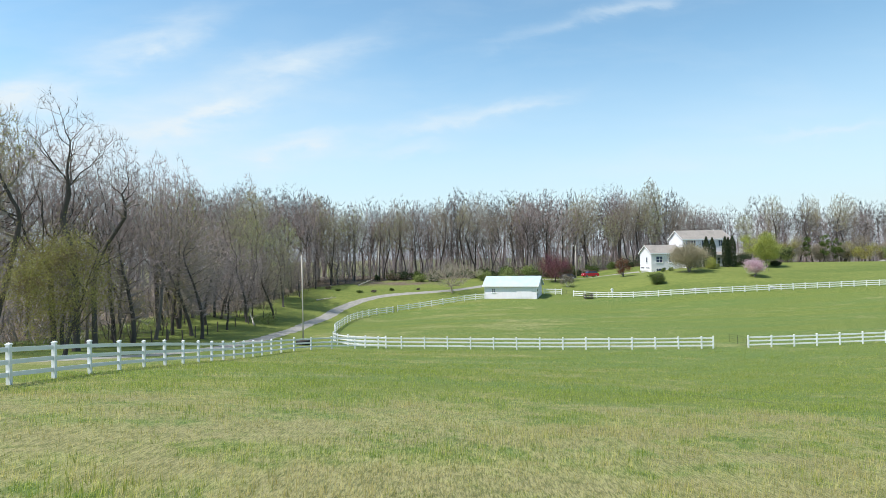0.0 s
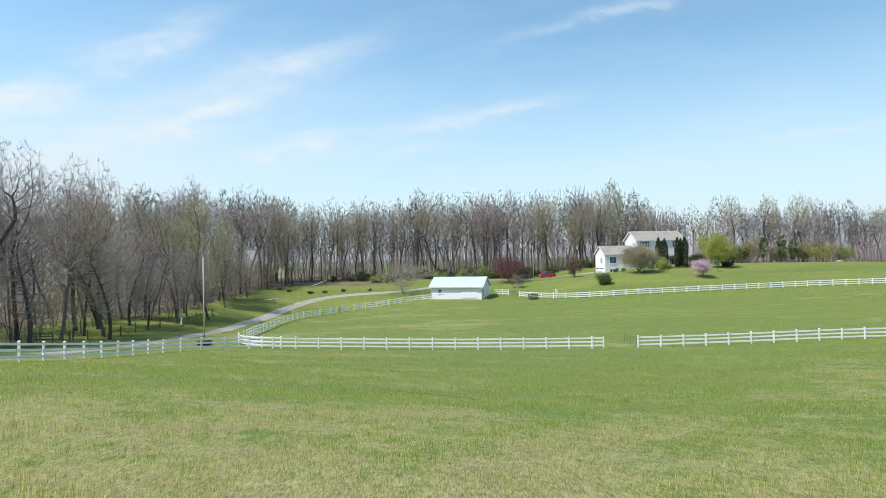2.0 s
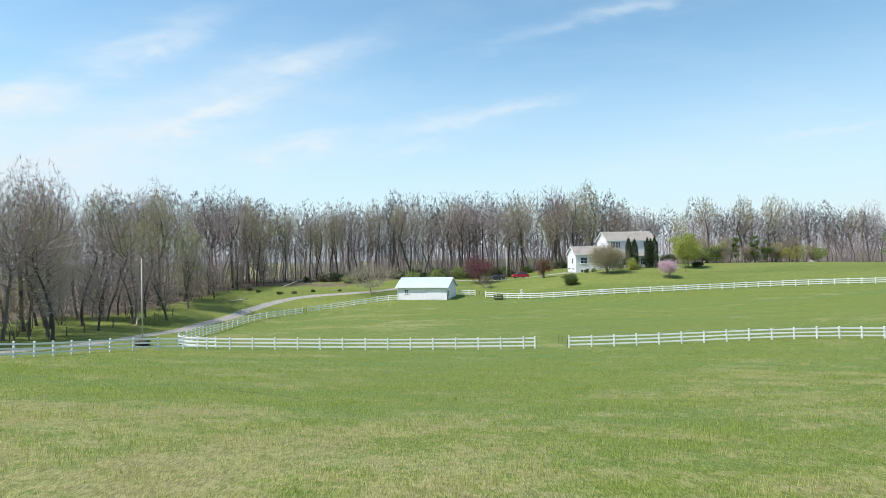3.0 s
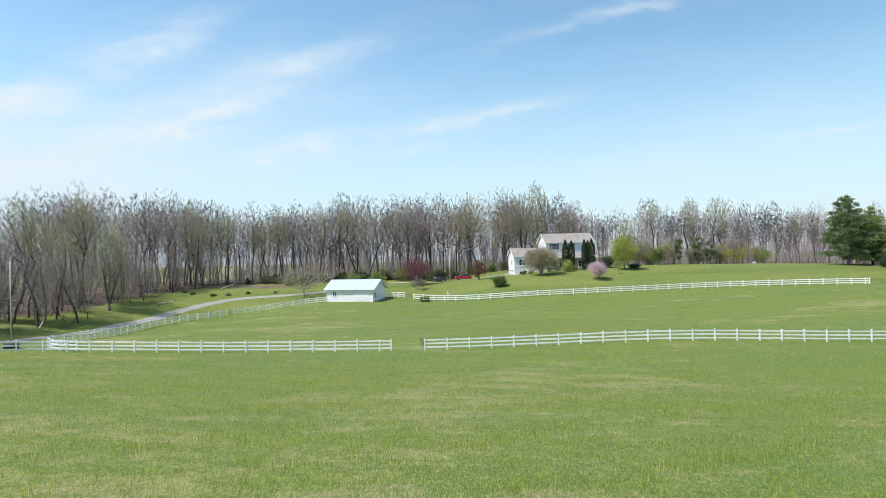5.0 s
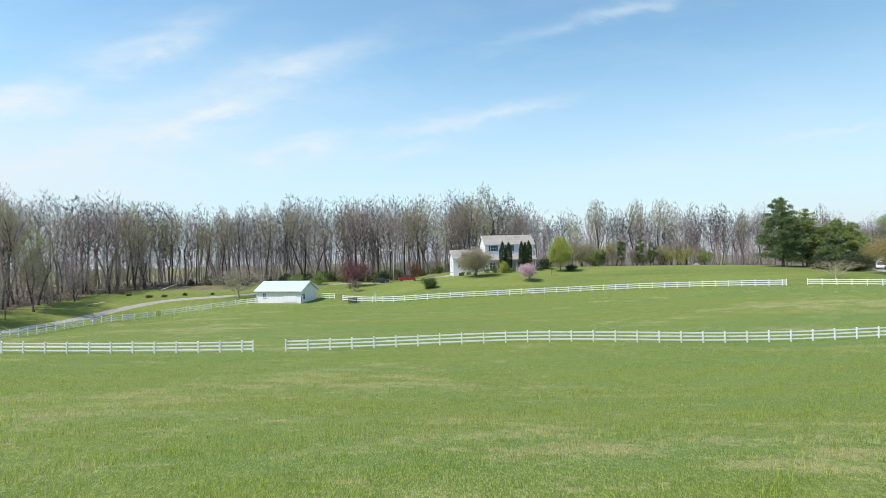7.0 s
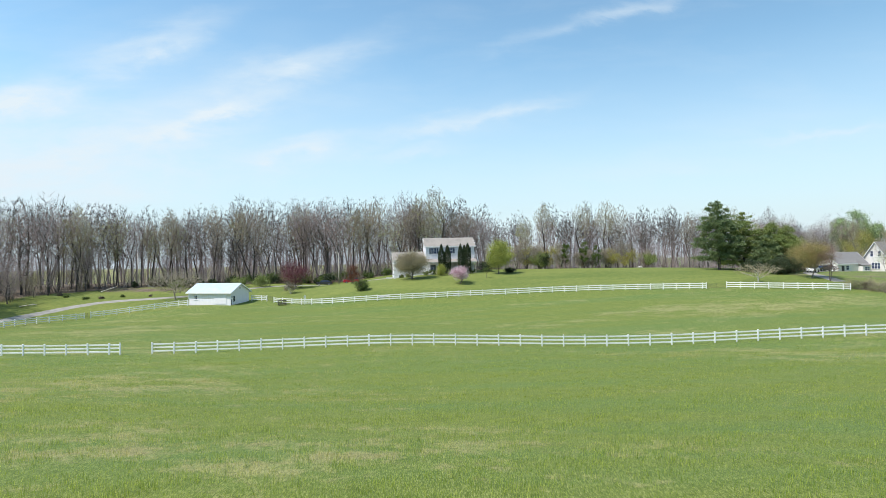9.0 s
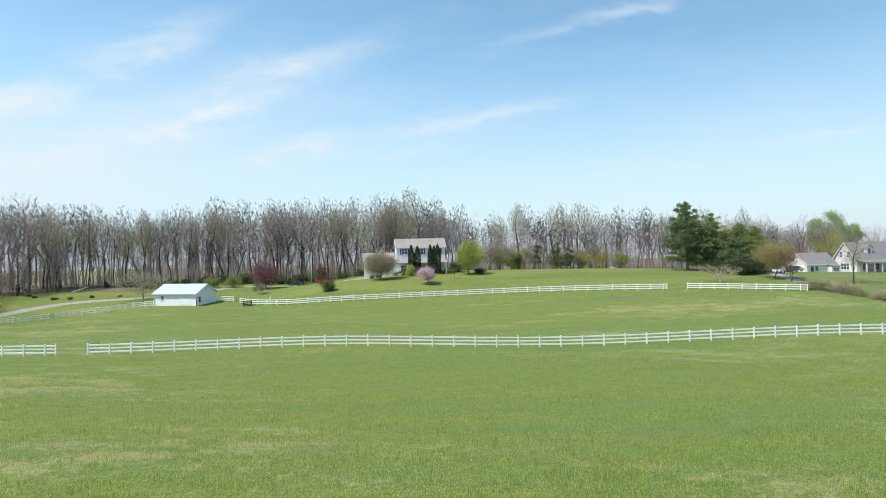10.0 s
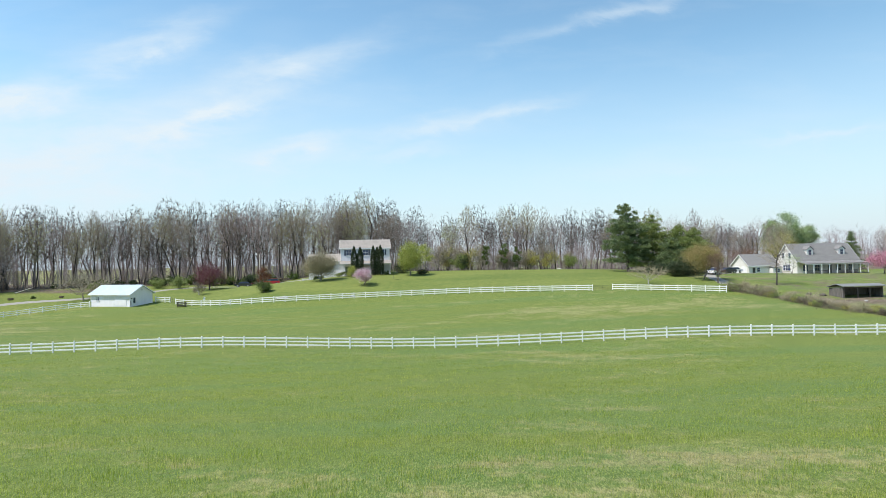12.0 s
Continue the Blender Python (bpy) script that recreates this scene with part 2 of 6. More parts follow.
M_TWIG_TAN = plain("tan_budding_twigs", (0.230, 0.196, 0.148), (0.365, 0.318, 0.240), 0.6, 0.9, vary=0.6)
M_TWIG_DARK = plain("dark_brown_twigs", (0.150, 0.118, 0.104), (0.255, 0.205, 0.182), 0.6, 0.9, vary=0.5)
M_TWIG_ROSE = plain("rosy_budding_twigs", (0.275, 0.208, 0.190), (0.420, 0.330, 0.300), 0.6, 0.9, vary=0.5)
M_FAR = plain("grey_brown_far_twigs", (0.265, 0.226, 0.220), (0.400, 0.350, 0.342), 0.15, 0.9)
M_TAN = plain("pale_tan_twigs", (0.270, 0.235, 0.150), (0.400, 0.350, 0.230), 0.6, 0.9, vary=0.3)
M_BUD = leafy("yellow_green_buds", (0.330, 0.320, 0.085), (0.460, 0.440, 0.135), (0.300, 0.240, 0.090), 0.6, 0.45)
M_YOUNG = leafy("pale_young_leaves", (0.360, 0.400, 0.150), (0.500, 0.530, 0.230), (0.330, 0.340, 0.140), 0.6, 0.45)
M_OLIVE = leafy("olive_brown_young_leaves", (0.200, 0.190, 0.065), (0.340, 0.325, 0.100), (0.165, 0.130, 0.070), 0.6, 0.4)
M_BUD_RED = leafy("reddish_buds", (0.200, 0.120, 0.095), (0.260, 0.165, 0.120), (0.180, 0.130, 0.100), 0.7, 0.3)
M_PINK = leafy("pink_blossom", (0.600, 0.430, 0.480), (0.760, 0.620, 0.650), (0.520, 0.320, 0.380), 0.6, 0.4)
M_MAGENTA = leafy("magenta_redbud_blossom", (0.540, 0.250, 0.330), (0.660, 0.350, 0.430), (0.480, 0.220, 0.290), 0.6, 0.4)
M_PLUM = leafy("dark_red_leaves", (0.135, 0.048, 0.062), (0.210, 0.082, 0.094), (0.160, 0.085, 0.082), 0.5, 0.25)
M_RUST = leafy("rust_red_leaves", (0.150, 0.060, 0.035), (0.210, 0.095, 0.055), (0.150, 0.100, 0.060), 0.6, 0.3)
M_LIME = leafy("fresh_lime_leaves", (0.330, 0.370, 0.085), (0.470, 0.490, 0.130), (0.260, 0.310, 0.070), 0.55, 0.4)
M_LEAF = leafy("green_leaves", (0.085, 0.130, 0.030), (0.150, 0.200, 0.055), (0.060, 0.095, 0.025), 0.55, 0.3)
M_PALE = leafy("pale_green_leaves", (0.250, 0.350, 0.170), (0.380, 0.480, 0.250), (0.320, 0.390, 0.160), 0.55, 0.4)
M_ORANGE = leafy("orange_green_leaves", (0.300, 0.232, 0.095), (0.410, 0.328, 0.145), (0.285, 0.262, 0.095), 0.6, 0.35)
M_NEEDLE = leafy("pine_needles", (0.110, 0.160, 0.072), (0.225, 0.290, 0.135), (0.195, 0.245, 0.105), 0.55, 0.25)
M_THUJA = leafy("dark_arborvitae_foliage", (0.024, 0.042, 0.018), (0.050, 0.074, 0.030), (0.066, 0.072, 0.034), 0.6, 0.1)
M_CEDAR = leafy("olive_cedar_foliage", (0.165, 0.220, 0.066), (0.280, 0.335, 0.108), (0.230, 0.270, 0.088), 0.6, 0.25)
M_BRUSH = plain("tan_brush_stems", (0.120, 0.098, 0.068), (0.235, 0.198, 0.140), 0.8, 0.9, vary=0.5)


def make_siding(name, a, b, board=0.2, rough=0.55):
    k = Net(name)
    sep = k.n.new("ShaderNodeSeparateXYZ")
    k.l.new(k.co.outputs["Object"], sep.inputs[0])
    saw = k.math('FRACT', k.math('DIVIDE', sep.outputs["Z"], board))
    c = k.mix(k.ramp(k.noise(0.8, 4), 0.3, 0.7), a, b)
    c = k.mix(k.ramp(saw, 0.0, 0.10), k.mix(0.25, c, (0.25, 0.25, 0.27)), c)
    k.bump(saw, 0.5, 0.02)
    return k.done(c, rough)


M_SIDING = make_siding("white_lap_siding", (0.775, 0.760, 0.785), (0.835, 0.820, 0.840))
M_CREAM = make_siding("cream_lap_siding", (0.680, 0.650, 0.615), (0.760, 0.730, 0.695))
M_PANEL = plain("white_painted_board", (0.760, 0.745, 0.775), (0.830, 0.815, 0.840), 1.2, 0.55, bump=0.06, stretch=(3, 3, 0.3))
M_TRIM = plain("white_trim_paint", (0.780, 0.780, 0.770), (0.840, 0.835, 0.820), 2.0, 0.45)
M_SHUTTER = plain("slate_blue_paint", (0.040, 0.050, 0.085), (0.075, 0.088, 0.135), 2.0, 0.5)
M_DARKTRIM = plain("dark_porch_paint", (0.030, 0.028, 0.027), (0.065, 0.060, 0.056), 2.0, 0.6)


def make_shingle(name, a, b):
    k = Net(name)
    f = k.noise(3.0, 4, 0.7)
    g = k.noise(0.5, 3)
    c = k.mix(k.ramp(f, 0.35, 0.65), a, b)
    c = k.mix(k.math('MULTIPLY', k.ramp(g, 0.5, 0.7), 0.35), c, (0.12, 0.115, 0.11))
    k.bump(f, 0.4, 0.02)
    return k.done(c, 0.9, spec=0.2)


M_SHINGLE = make_shingle("light_grey_brown_shingles", (0.240, 0.218, 0.190), (0.345, 0.316, 0.280))
M_SHINGLE_GREY = make_shingle("grey_shingles", (0.160, 0.157, 0.150), (0.240, 0.235, 0.226))


def make_metal_roof():
    k = Net("pale_blue_ribbed_metal_roof")
    c = k.mix(k.ramp(k.noise(0.7, 4), 0.3, 0.7), (0.455, 0.560, 0.625), (0.535, 0.635, 0.690))
    return k.done(c, k.ramp(k.noise(2.0, 3), 0.3, 0.7, (0.36, 0.36, 0.36), (0.50, 0.50, 0.50)), 0.15)


M_METALROOF = make_metal_roof()
M_BARN = plain("weathered_grey_boards", (0.085, 0.076, 0.066), (0.180, 0.165, 0.148), 2.0, 0.9, bump=0.4, stretch=(4, 4, 0.4))
M_TIN = plain("dull_tin_roof", (0.170, 0.168, 0.164), (0.260, 0.256, 0.250), 1.0, 0.65, 0.2)
M_WOOD = plain("weathered_pole_wood", (0.420, 0.378, 0.315), (0.560, 0.515, 0.445), 2.0, 0.85, bump=0.3, stretch=(3, 3, 0.2))
M_OLDWOOD = plain("dark_old_post_wood", (0.065, 0.055, 0.045), (0.140, 0.120, 0.098), 3.0, 0.9, bump=0.5, stretch=(3, 3, 0.3))
M_IRON = plain("dull_dark_steel", (0.050, 0.052, 0.050), (0.100, 0.100, 0.095), 4.0, 0.55, 0.7)
M_GALV = plain("galvanised_steel", (0.300, 0.310, 0.310), (0.430, 0.440, 0.440), 4.0, 0.45, 0.8)
M_RUBBER = plain("black_rubber", (0.014, 0.014, 0.014), (0.030, 0.030, 0.030), 6.0, 0.8)
M_ROCK = plain("pale_limestone", (0.300, 0.290, 0.265), (0.470, 0.455, 0.425), 1.6, 0.9, bump=0.6)
M_SOIL = plain("dark_mulch", (0.035, 0.026, 0.020), (0.080, 0.060, 0.045), 4.0, 0.95, bump=0.6)


def make_glass(name, tint):
    k = Net(name)
    c = k.mix(k.ramp(k.noise(1.5, 2), 0.4, 0.6), tint, tuple(v * 1.6 for v in tint))
    return k.done(c, 0.06, 0.0, 0.8)


# the blue of reflected sky is put into the glass's base colour
M_GLASS = make_glass("dark_window_glass", (0.034, 0.048, 0.088))


def paint(name, col):
    k = Net(name)
    k.b.inputs["Coat Weight"].default_value = 0.7
    k.b.inputs["Coat Roughness"].default_value = 0.08
    return k.done(k.mix(k.ramp(k.noise(2.0, 3), 0.3, 0.7), col, tuple(v * 0.85 for v in col)), 0.35, 0.2)


M_RED = paint("red_car_paint", (0.500, 0.008, 0.034))
M_DARKCAR = paint("dark_grey_car_paint", (0.030, 0.033, 0.038))
M_WHITECAR = paint("white_car_paint", (0.700, 0.700, 0.700))


# ---- mesh helpers ----
def mesh_object(name, verts, faces, material, parent=None, label="", smooth=False):
    me = bpy.data.meshes.new(name)
    me.from_pydata(verts, [], faces)
    me.materials.append(material)
    if smooth:
        me.polygons.foreach_set("use_smooth", [True] * len(me.polygons))
    me.update()
    ob = new(name, me)
    if parent is not None:
        ob.parent = parent
    if label:
        ob["label"] = label
    return ob


def part(name, bm, material, parent, label="", smooth=False):
    me = bpy.data.meshes.new(name)
    bmesh.ops.recalc_face_normals(bm, faces=bm.faces)
    bm.to_mesh(me)
    bm.free()
    me.materials.append(material)
    if smooth:
        me.polygons.foreach_set("use_smooth", [True] * len(me.polygons))
    ob = new(name, me)
    if parent is not None:
        ob.parent = parent
    if label:
        ob["label"] = label
    return ob


def share(name, me, parent, m):
    ob = new(name, me)
    ob.parent = parent
    ob.matrix_basis = m
    return ob


def thing(name, m, label, category, group="", kind=""):
    ob = new(name)
    ob.empty_display_size = 0.5
    ob.matrix_basis = m
    return tagged(ob, label, category, group, kind)


def box(bm, x0, x1, y0, y1, z0, z1):
    v = [bm.verts.new(p) for p in ((x0, y0, z0), (x1, y0, z0), (x1, y1, z0), (x0, y1, z0), (x0, y0, z1), (x1, y0, z1), (x1, y1, z1), (x0, y1, z1))]
    for f in ((0, 3, 2, 1), (4, 5, 6, 7), (0, 1, 5, 4), (1, 2, 6, 5), (2, 3, 7, 6), (3, 0, 4, 7)):
        bm.faces.new([v[i] for i in f])
    return bm


def boxes(*dims):
    bm = bmesh.new()
    for d in dims:
        box(bm, *d)
    return bm


def bevelled(bm, width, segments=1):
    bmesh.ops.bevel(bm, geom=list(bm.edges), offset=width, segments=segments, affect='EDGES', profile=0.5)
    return bm


def prism(bm, profile, axis, a, b):
    """Solid between a and b along an axis ('x' or 'y'); profile: (other, z) points."""
    def at(p, s):
        return (s, p[0], p[1]) if axis == 'x' else (p[0], s, p[1])
    va = [bm.verts.new(at(p, a)) for p in profile]
    vb = [bm.verts.new(at(p, b)) for p in profile]
    bm.faces.new(va)
    bm.faces.new(list(reversed(vb)))
    n = len(profile)
    for i in range(n):
        bm.faces.new((va[i], va[(i + 1) % n], vb[(i + 1) % n], vb[i]))
    return bm


def cyl(bm, p, q, r0, r1, sides=8):
    """A tapered round bar from p to q."""
    p, q = Vector(p), Vector(q)
    d = (q - p).normalized()
    u = d.orthogonal().normalized()
    w = d.cross(u)
    rings = []
    for c, r in ((p, r0), (q, r1)):
        rings.append([bm.verts.new(c + (u * math.cos(a) + w * math.sin(a)) * r) for a in (2 * math.pi * i / sides for i in range(sides))])
    for i in range(sides):
        bm.faces.new((rings[0][i], rings[0][(i + 1) % sides], rings[1][(i + 1) % sides], rings[1][i]))
    bm.faces.new(list(reversed(rings[0])))
    bm.faces.new(rings[1])
    return bm


# ---- the lie of the land ----
HILLS = [1.23, 1.72, 0.95, 1.07, 0.96, 0.68, 0.05, 0, 1.05, 2.12, 0.92, 0.88, 0.56, 0.75, 0.05, 0, 0.41, 1.31, 0.11, -0.32, -0.78, -0.08, -0.17, -0, -0.27, -0.77, -1.15, -1.12, -1.27, -1.45, -0.72, -0.06, -0.45, -1.48, -1.38, -0.98, -0.64, -1.42, -1.25, -0.33, -0.03, -0.89, -1.37, -1.88, -1.12, -0.47, -0.92, -0.43, 0, -0.99, -1.48, -1.35, -0.74, 0.36, 0.64, 0.1, 0.32, 0.24, -0.24, 1.73, 1.77, 1.04, 0.28, 0.18, 0.45, 0.61, 0.42, 1.29, 0.76, 1.03, -0.38, -0.02]
KNOLLS = [(60, 65, 11, 0.39), (90, 66, 13, -0.59), (125, 66, 12, 0.31), (48, 139, 9, 1.31), (66, 140, 10, 0.93), (22, 127, 8, 0.45), (36, 128, 9, -0.59), (38, 168, 9, -1.75), (53, 151, 6, -0.6), (62, 36, 10, -0.5), (20, 31, 11, -0.25), (90, 45, 10, 0.35), (-12, 121, 11, -2.35), (-20, 98, 10, -1.3)]
HILL_X = [-60 + 40 * i for i in range(8)]
HILL_Y = [-24 + 25 * j for j in range(9)]
_c = np.array([(x, y, 24.0) for y in HILL_Y for x in HILL_X] + [k[:3] for k in KNOLLS])
_w = np.array(HILLS + [k[3] for k in KNOLLS])


# edge of the woods: x of the edge for y on the flank, y of the edge for x at the back
def woods_depth(x, y):
    """How far into the woods a place lies, in metres; negative outside."""
    flank = np.interp(y, [-60, 10, 40, 60, 75, 95, 120, 140, 152, 162, 400], [-34, -33, -33, -31.5, -31, -32, -32, -31, -24.5, -22, -22]) - x
    back = y - np.interp(x, [-60, -24, -10, 5, 25, 45, 60, 80, 100, 130, 160, 190, 230, 400], [150, 157, 163, 166, 171, 176, 177, 173, 171, 171, 174, 190, 196, 200])
    return np.maximum(flank, back)


def heights(x, y):
    x, y = np.asarray(x, float), np.asarray(y, float)
    out = np.full(x.shape, 5.0)
    for (cx, cy, s), w in zip(_c, _w):
        out += w * np.exp(-((x - cx) ** 2 + (y - cy) ** 2) / (2 * s * s))
    # behind the woods the land falls away
    return out - 16.0 * np.clip((woods_depth(x, y) - 40) / 160, 0, 1) ** 1.5


def ground_z(x, y):
    return float(heights(np.array([x]), np.array([y]))[0])


def make_terrain():
    xs = np.unique(np.concatenate([np.linspace(-3200, -200, 22), np.arange(-200, -70, 6.0), np.arange(-70, 230, 1.5), np.arange(230, 330, 6.0), np.linspace(330, 3200, 22)]))
    ys = np.unique(np.concatenate([np.linspace(-3200, -60, 22), np.arange(-60, 0, 3.0), np.arange(0, 190, 1.5), np.arange(190, 300, 6.0), np.linspace(300, 3200, 22)]))
    gx, gy = np.meshgrid(xs, ys)
    gz = heights(gx, gy)
    nx, ny = len(xs), len(ys)
    verts = np.stack([gx, gy, gz], -1).reshape(-1, 3)
    i = np.arange(nx * ny).reshape(ny, nx)
    quads = np.stack([i[:-1, :-1], i[:-1, 1:], i[1:, 1:], i[1:, :-1]], -1).reshape(-1, 4)
    me = bpy.data.meshes.new("ground")
    me.vertices.add(len(verts))
    me.vertices.foreach_set("co", verts.ravel())
    me.loops.add(quads.size)
    me.loops.foreach_set("vertex_index", quads.ravel())
    me.polygons.add(len(quads))
    me.polygons.foreach_set("loop_start", np.arange(0, quads.size, 4))
    me.polygons.foreach_set("loop_total", np.full(len(quads), 4))
    me.polygons.foreach_set("use_smooth", np.ones(len(quads), bool))
    me.update(calc_edges=True)
    x, y = verts[:, 0], verts[:, 1]
    # what covers the soil: rough hay meadow, leaf litter, mown lawn
    rough_ = np.clip((46 - y) / 26, 0, 1)
    rough_ = np.maximum(rough_, 4.4 * np.exp(-((x - 124) / 21) ** 2 - ((y - 100) / 9) ** 2))
    litter_ = np.clip(0.5 + (woods_depth(x, y) - np.interp(y, [90, 108, 145, 152], [15.0, 4.0, 3.0, 0.0])) / 9, 0, 1)
    litter_ *= np.clip((110 - woods_depth(x, y)) / 20, 0, 1)
    litter_ = np.maximum(litter_, 0.62 * np.exp(-((x - 160) / 9) ** 2 - ((y - 99) / 5) ** 2))
    # leaf litter on the left bank, which also paints in the trees' shadow
    litter_ = np.maximum(litter_, 0.64 * np.exp(-((x + 14) / 20) ** 2 - ((y - 155) / 9) ** 2))
    yard = np.exp(-((x - 163) / 13) ** 2 - ((y - 97) / 9) ** 2)
    litter_ = np.maximum(litter_, 0.66 * yard)
    litter_ = np.maximum(litter_, 0.75 * np.exp(-((x - 147) / 11) ** 2 - ((y - 147) / 5) ** 2))
    litter_ = np.maximum(litter_, 0.43 * np.clip((x - 146 + (y - 108) * 0.2) / 8, 0, 1) * (y < 150) * (y > 60))
    rough_ = np.maximum(rough_, 0.3 * np.clip((x - 143 + (y - 108) * 0.2) / 6, 0, 1))
    back_fence = np.interp(x, [-18, -16, -10.6, -0.1, 9, 24, 45, 60, 90, 121, 145], [105, 117, 124, 128, 131, 132, 125, 124, 123.5, 117.3, 109])
    lawn_ = np.clip((y - back_fence) / 3, 0, 1) * (x > -18) * np.clip((150 - x) / 8, 0, 1) + (x <= -18) * np.clip((-16.5 - x) / 2, 0, 1) * (y > 55)
    cover = me.color_attributes.new("cover", 'FLOAT_COLOR', 'POINT')
    cover.data.foreach_set("color", np.stack([rough_, litter_, np.clip(lawn_, 0, 1) * (woods_depth(x, y) < 12), np.ones(len(x))], -1).ravel())
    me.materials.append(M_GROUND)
    return tagged(new("ground", me), "rolling spring pasture of green and straw-coloured grass", "ground", kind="structure")


make_terrain()


def smooth_line(points, step=1.0):
    """Catmull-Rom line through points, sampled about every step metres."""
    p = [Vector(q) for q in points]
    p = [2 * p[0] - p[1]] + p + [2 * p[-1] - p[-2]]
    out = []
    for i in range(1, len(p) - 2):
        n = max(2, int((p[i + 1] - p[i]).length / step))
        for j in range(n):
            t = j / n
            out.append(0.5 * ((2 * p[i]) + (p[i + 1] - p[i - 1]) * t + (2 * p[i - 1] - 5 * p[i] + 4 * p[i + 1] - p[i + 2]) * t * t + (3 * p[i] - p[i - 1] - 3 * p[i + 1] + p[i + 2]) * t ** 3))
    out.append(p[-2])
    return out


def make_lane(name, points, width, material, label, category, rise=0.05):
    """A strip with ragged borders lying on the land."""
    line = smooth_line([(x, y, 0) for x, y in points], 1.0)
    rng = random.Random(5)
    verts, faces = [], []
    across = 8
    for i, p in enumerate(line):
        q = line[min(i + 1, len(line) - 1)] - line[max(i - 1, 0)]
        side = Vector((-q.y, q.x, 0)).normalized()
        wl_, wr = width / 2 * rng.uniform(0.88, 1.14), width / 2 * rng.uniform(0.88, 1.14)
        for j in range(across + 1):
            s = -wl_ + (wl_ + wr) * j / across
            w = p + side * s
            edge = abs(2 * j / across - 1)
            z = ground_z(w.x, w.y) + rise * (1 - edge ** 6) - 0.03 * edge ** 6
            if j in (2, 6):
                z -= 0.015
            verts.append((w.x, w.y, z))
        if i:
            a = (i - 1) * (across + 1)
            for j in range(across):
                faces.append((a + j, a + j + 1, a + across + 2 + j, a + across + 1 + j))
    return tagged(mesh_object(name, verts, faces, material, smooth=True), label, category, kind="structure")


make_lane("driveway", [(-27, 30), (-25, 52), (-23.5, 68.1), (-23.1, 77.0), (-23.4, 85.8), (-23.7, 100.2), (-22.3, 111.2), (-21.8, 122.1), (-19.4, 130.3), (-14.9, 136.6), (-9.3, 139.5), (-3.1, 141.3), (3.4, 143.7), (10, 149), (18, 157), (27, 160.5), (36, 159.6), (44, 158.4), (52, 157.2)], 2.6, M_GRAVEL, "pale worn gravel driveway winding past the fence", "driveway")
make_lane("farm_driveway", [(150.6, 119.5), (151.4, 124), (152.4, 129), (154, 135.5), (158, 141), (164, 145.5), (171, 148)], 3.0, M_GRAVEL, "pale gravel parking drive beside a garage", "driveway")


M_RUT = plain("dark_bruised_grass", (0.055, 0.078, 0.018), (0.110, 0.130, 0.036), 3.0, 0.95, bump=0.5)
make_lane("wheel_rut", [(8.4, 27.0), (9.3, 26.3), (10.2, 25.7), (11.5, 25.4), (12.4, 24.7), (13.2, 24.0)], 0.34, M_RUT, "dark bruised wheel rut crossing the meadow", "rut", 0.02)


# ---- fences ----
def make_post_mesh():
    bm = boxes((-0.066, 0.066, -0.066, 0.066, -0.25, 1.30))
    box(bm, -0.080, 0.080, -0.080, 0.080, 1.30, 1.335)
    v = [bm.verts.new(p) for p in ((-0.080, -0.080, 1.336), (0.080, -0.080, 1.336), (0.080, 0.080, 1.336), (-0.080, 0.080, 1.336))]
    top = bm.verts.new((0, 0, 1.385))
    for i in range(4):
        bm.faces.new((v[i], v[(i + 1) % 4], top))
    me = bpy.data.meshes.new("post")
    bmesh.ops.recalc_face_normals(bm, faces=bm.faces)
    bm.to_mesh(me)
    bm.free()
    me.materials.append(M_VINYL)
    return me


def make_rail_mesh():
    bm = bevelled(boxes((0.0, 1.0, -0.021, 0.021, -0.078, 0.078)), 0.006)
    me = bpy.data.meshes.new("rail")
    bm.to_mesh(me)
    bm.free()
    me.materials.append(M_VINYL)
    return me


POST, RAIL = make_post_mesh(), make_rail_mesh()
SPAN = 2.53


def make_fence(points, label, sink=0.0):
    line = smooth_line([(x, y, 0) for x, y in points], 0.2)
    stations, run = [line[0]], 0.0
    for a, b in zip(line, line[1:]):
        d = (b - a).length
        while run + d >= SPAN:
            a = a.lerp(b, (SPAN - run) / d)
            d, run = (b - a).length, 0.0
            stations.append(a)
        run += d
    if run > 0.4:
        stations.append(line[-1])
    rng = random.Random(len(stations))
    base = [Vector((p.x, p.y, ground_z(p.x, p.y))) for p in stations]
    # posts are set to an even top line, not to each dip
    zs = [b.z for b in base]
    base = [Vector((b.x, b.y, (zs[max(i - 1, 0)] + 2 * b.z + zs[min(i + 1, len(zs) - 1)]) / 4 - sink)) for i, b in enumerate(base)]
    f = thing("fence", Matrix.Translation(base[0]), label, "fence", "paddock fences")
    turn = 0.0
    for i, b in enumerate(base):
        if i + 1 < len(base):
            d = base[i + 1] - b
            turn = math.atan2(d.y, d.x)
        share("post", POST, f, Matrix.Translation(b - base[0] + Vector((0, 0, rng.uniform(-0.02, 0.02)))) @ Euler((radians(rng.uniform(-0.8, 0.8)), radians(rng.uniform(-0.8, 0.8)), turn)).to_matrix().to_4x4())
        if i + 1 < len(base):
            for h in (0.34, 0.75, 1.15):
                p, q = b + Vector((0, 0, h + rng.uniform(-0.012, 0.012))), base[i + 1] + Vector((0, 0, h + rng.uniform(-0.012, 0.012)))
                v = q - p
                m = Matrix.Translation(p - base[0]) @ v.to_track_quat('X', 'Z').to_matrix().to_4x4() @ Matrix.Diagonal((v.length, 1, 1, 1))
                share("rail", RAIL, f, m)
    return f


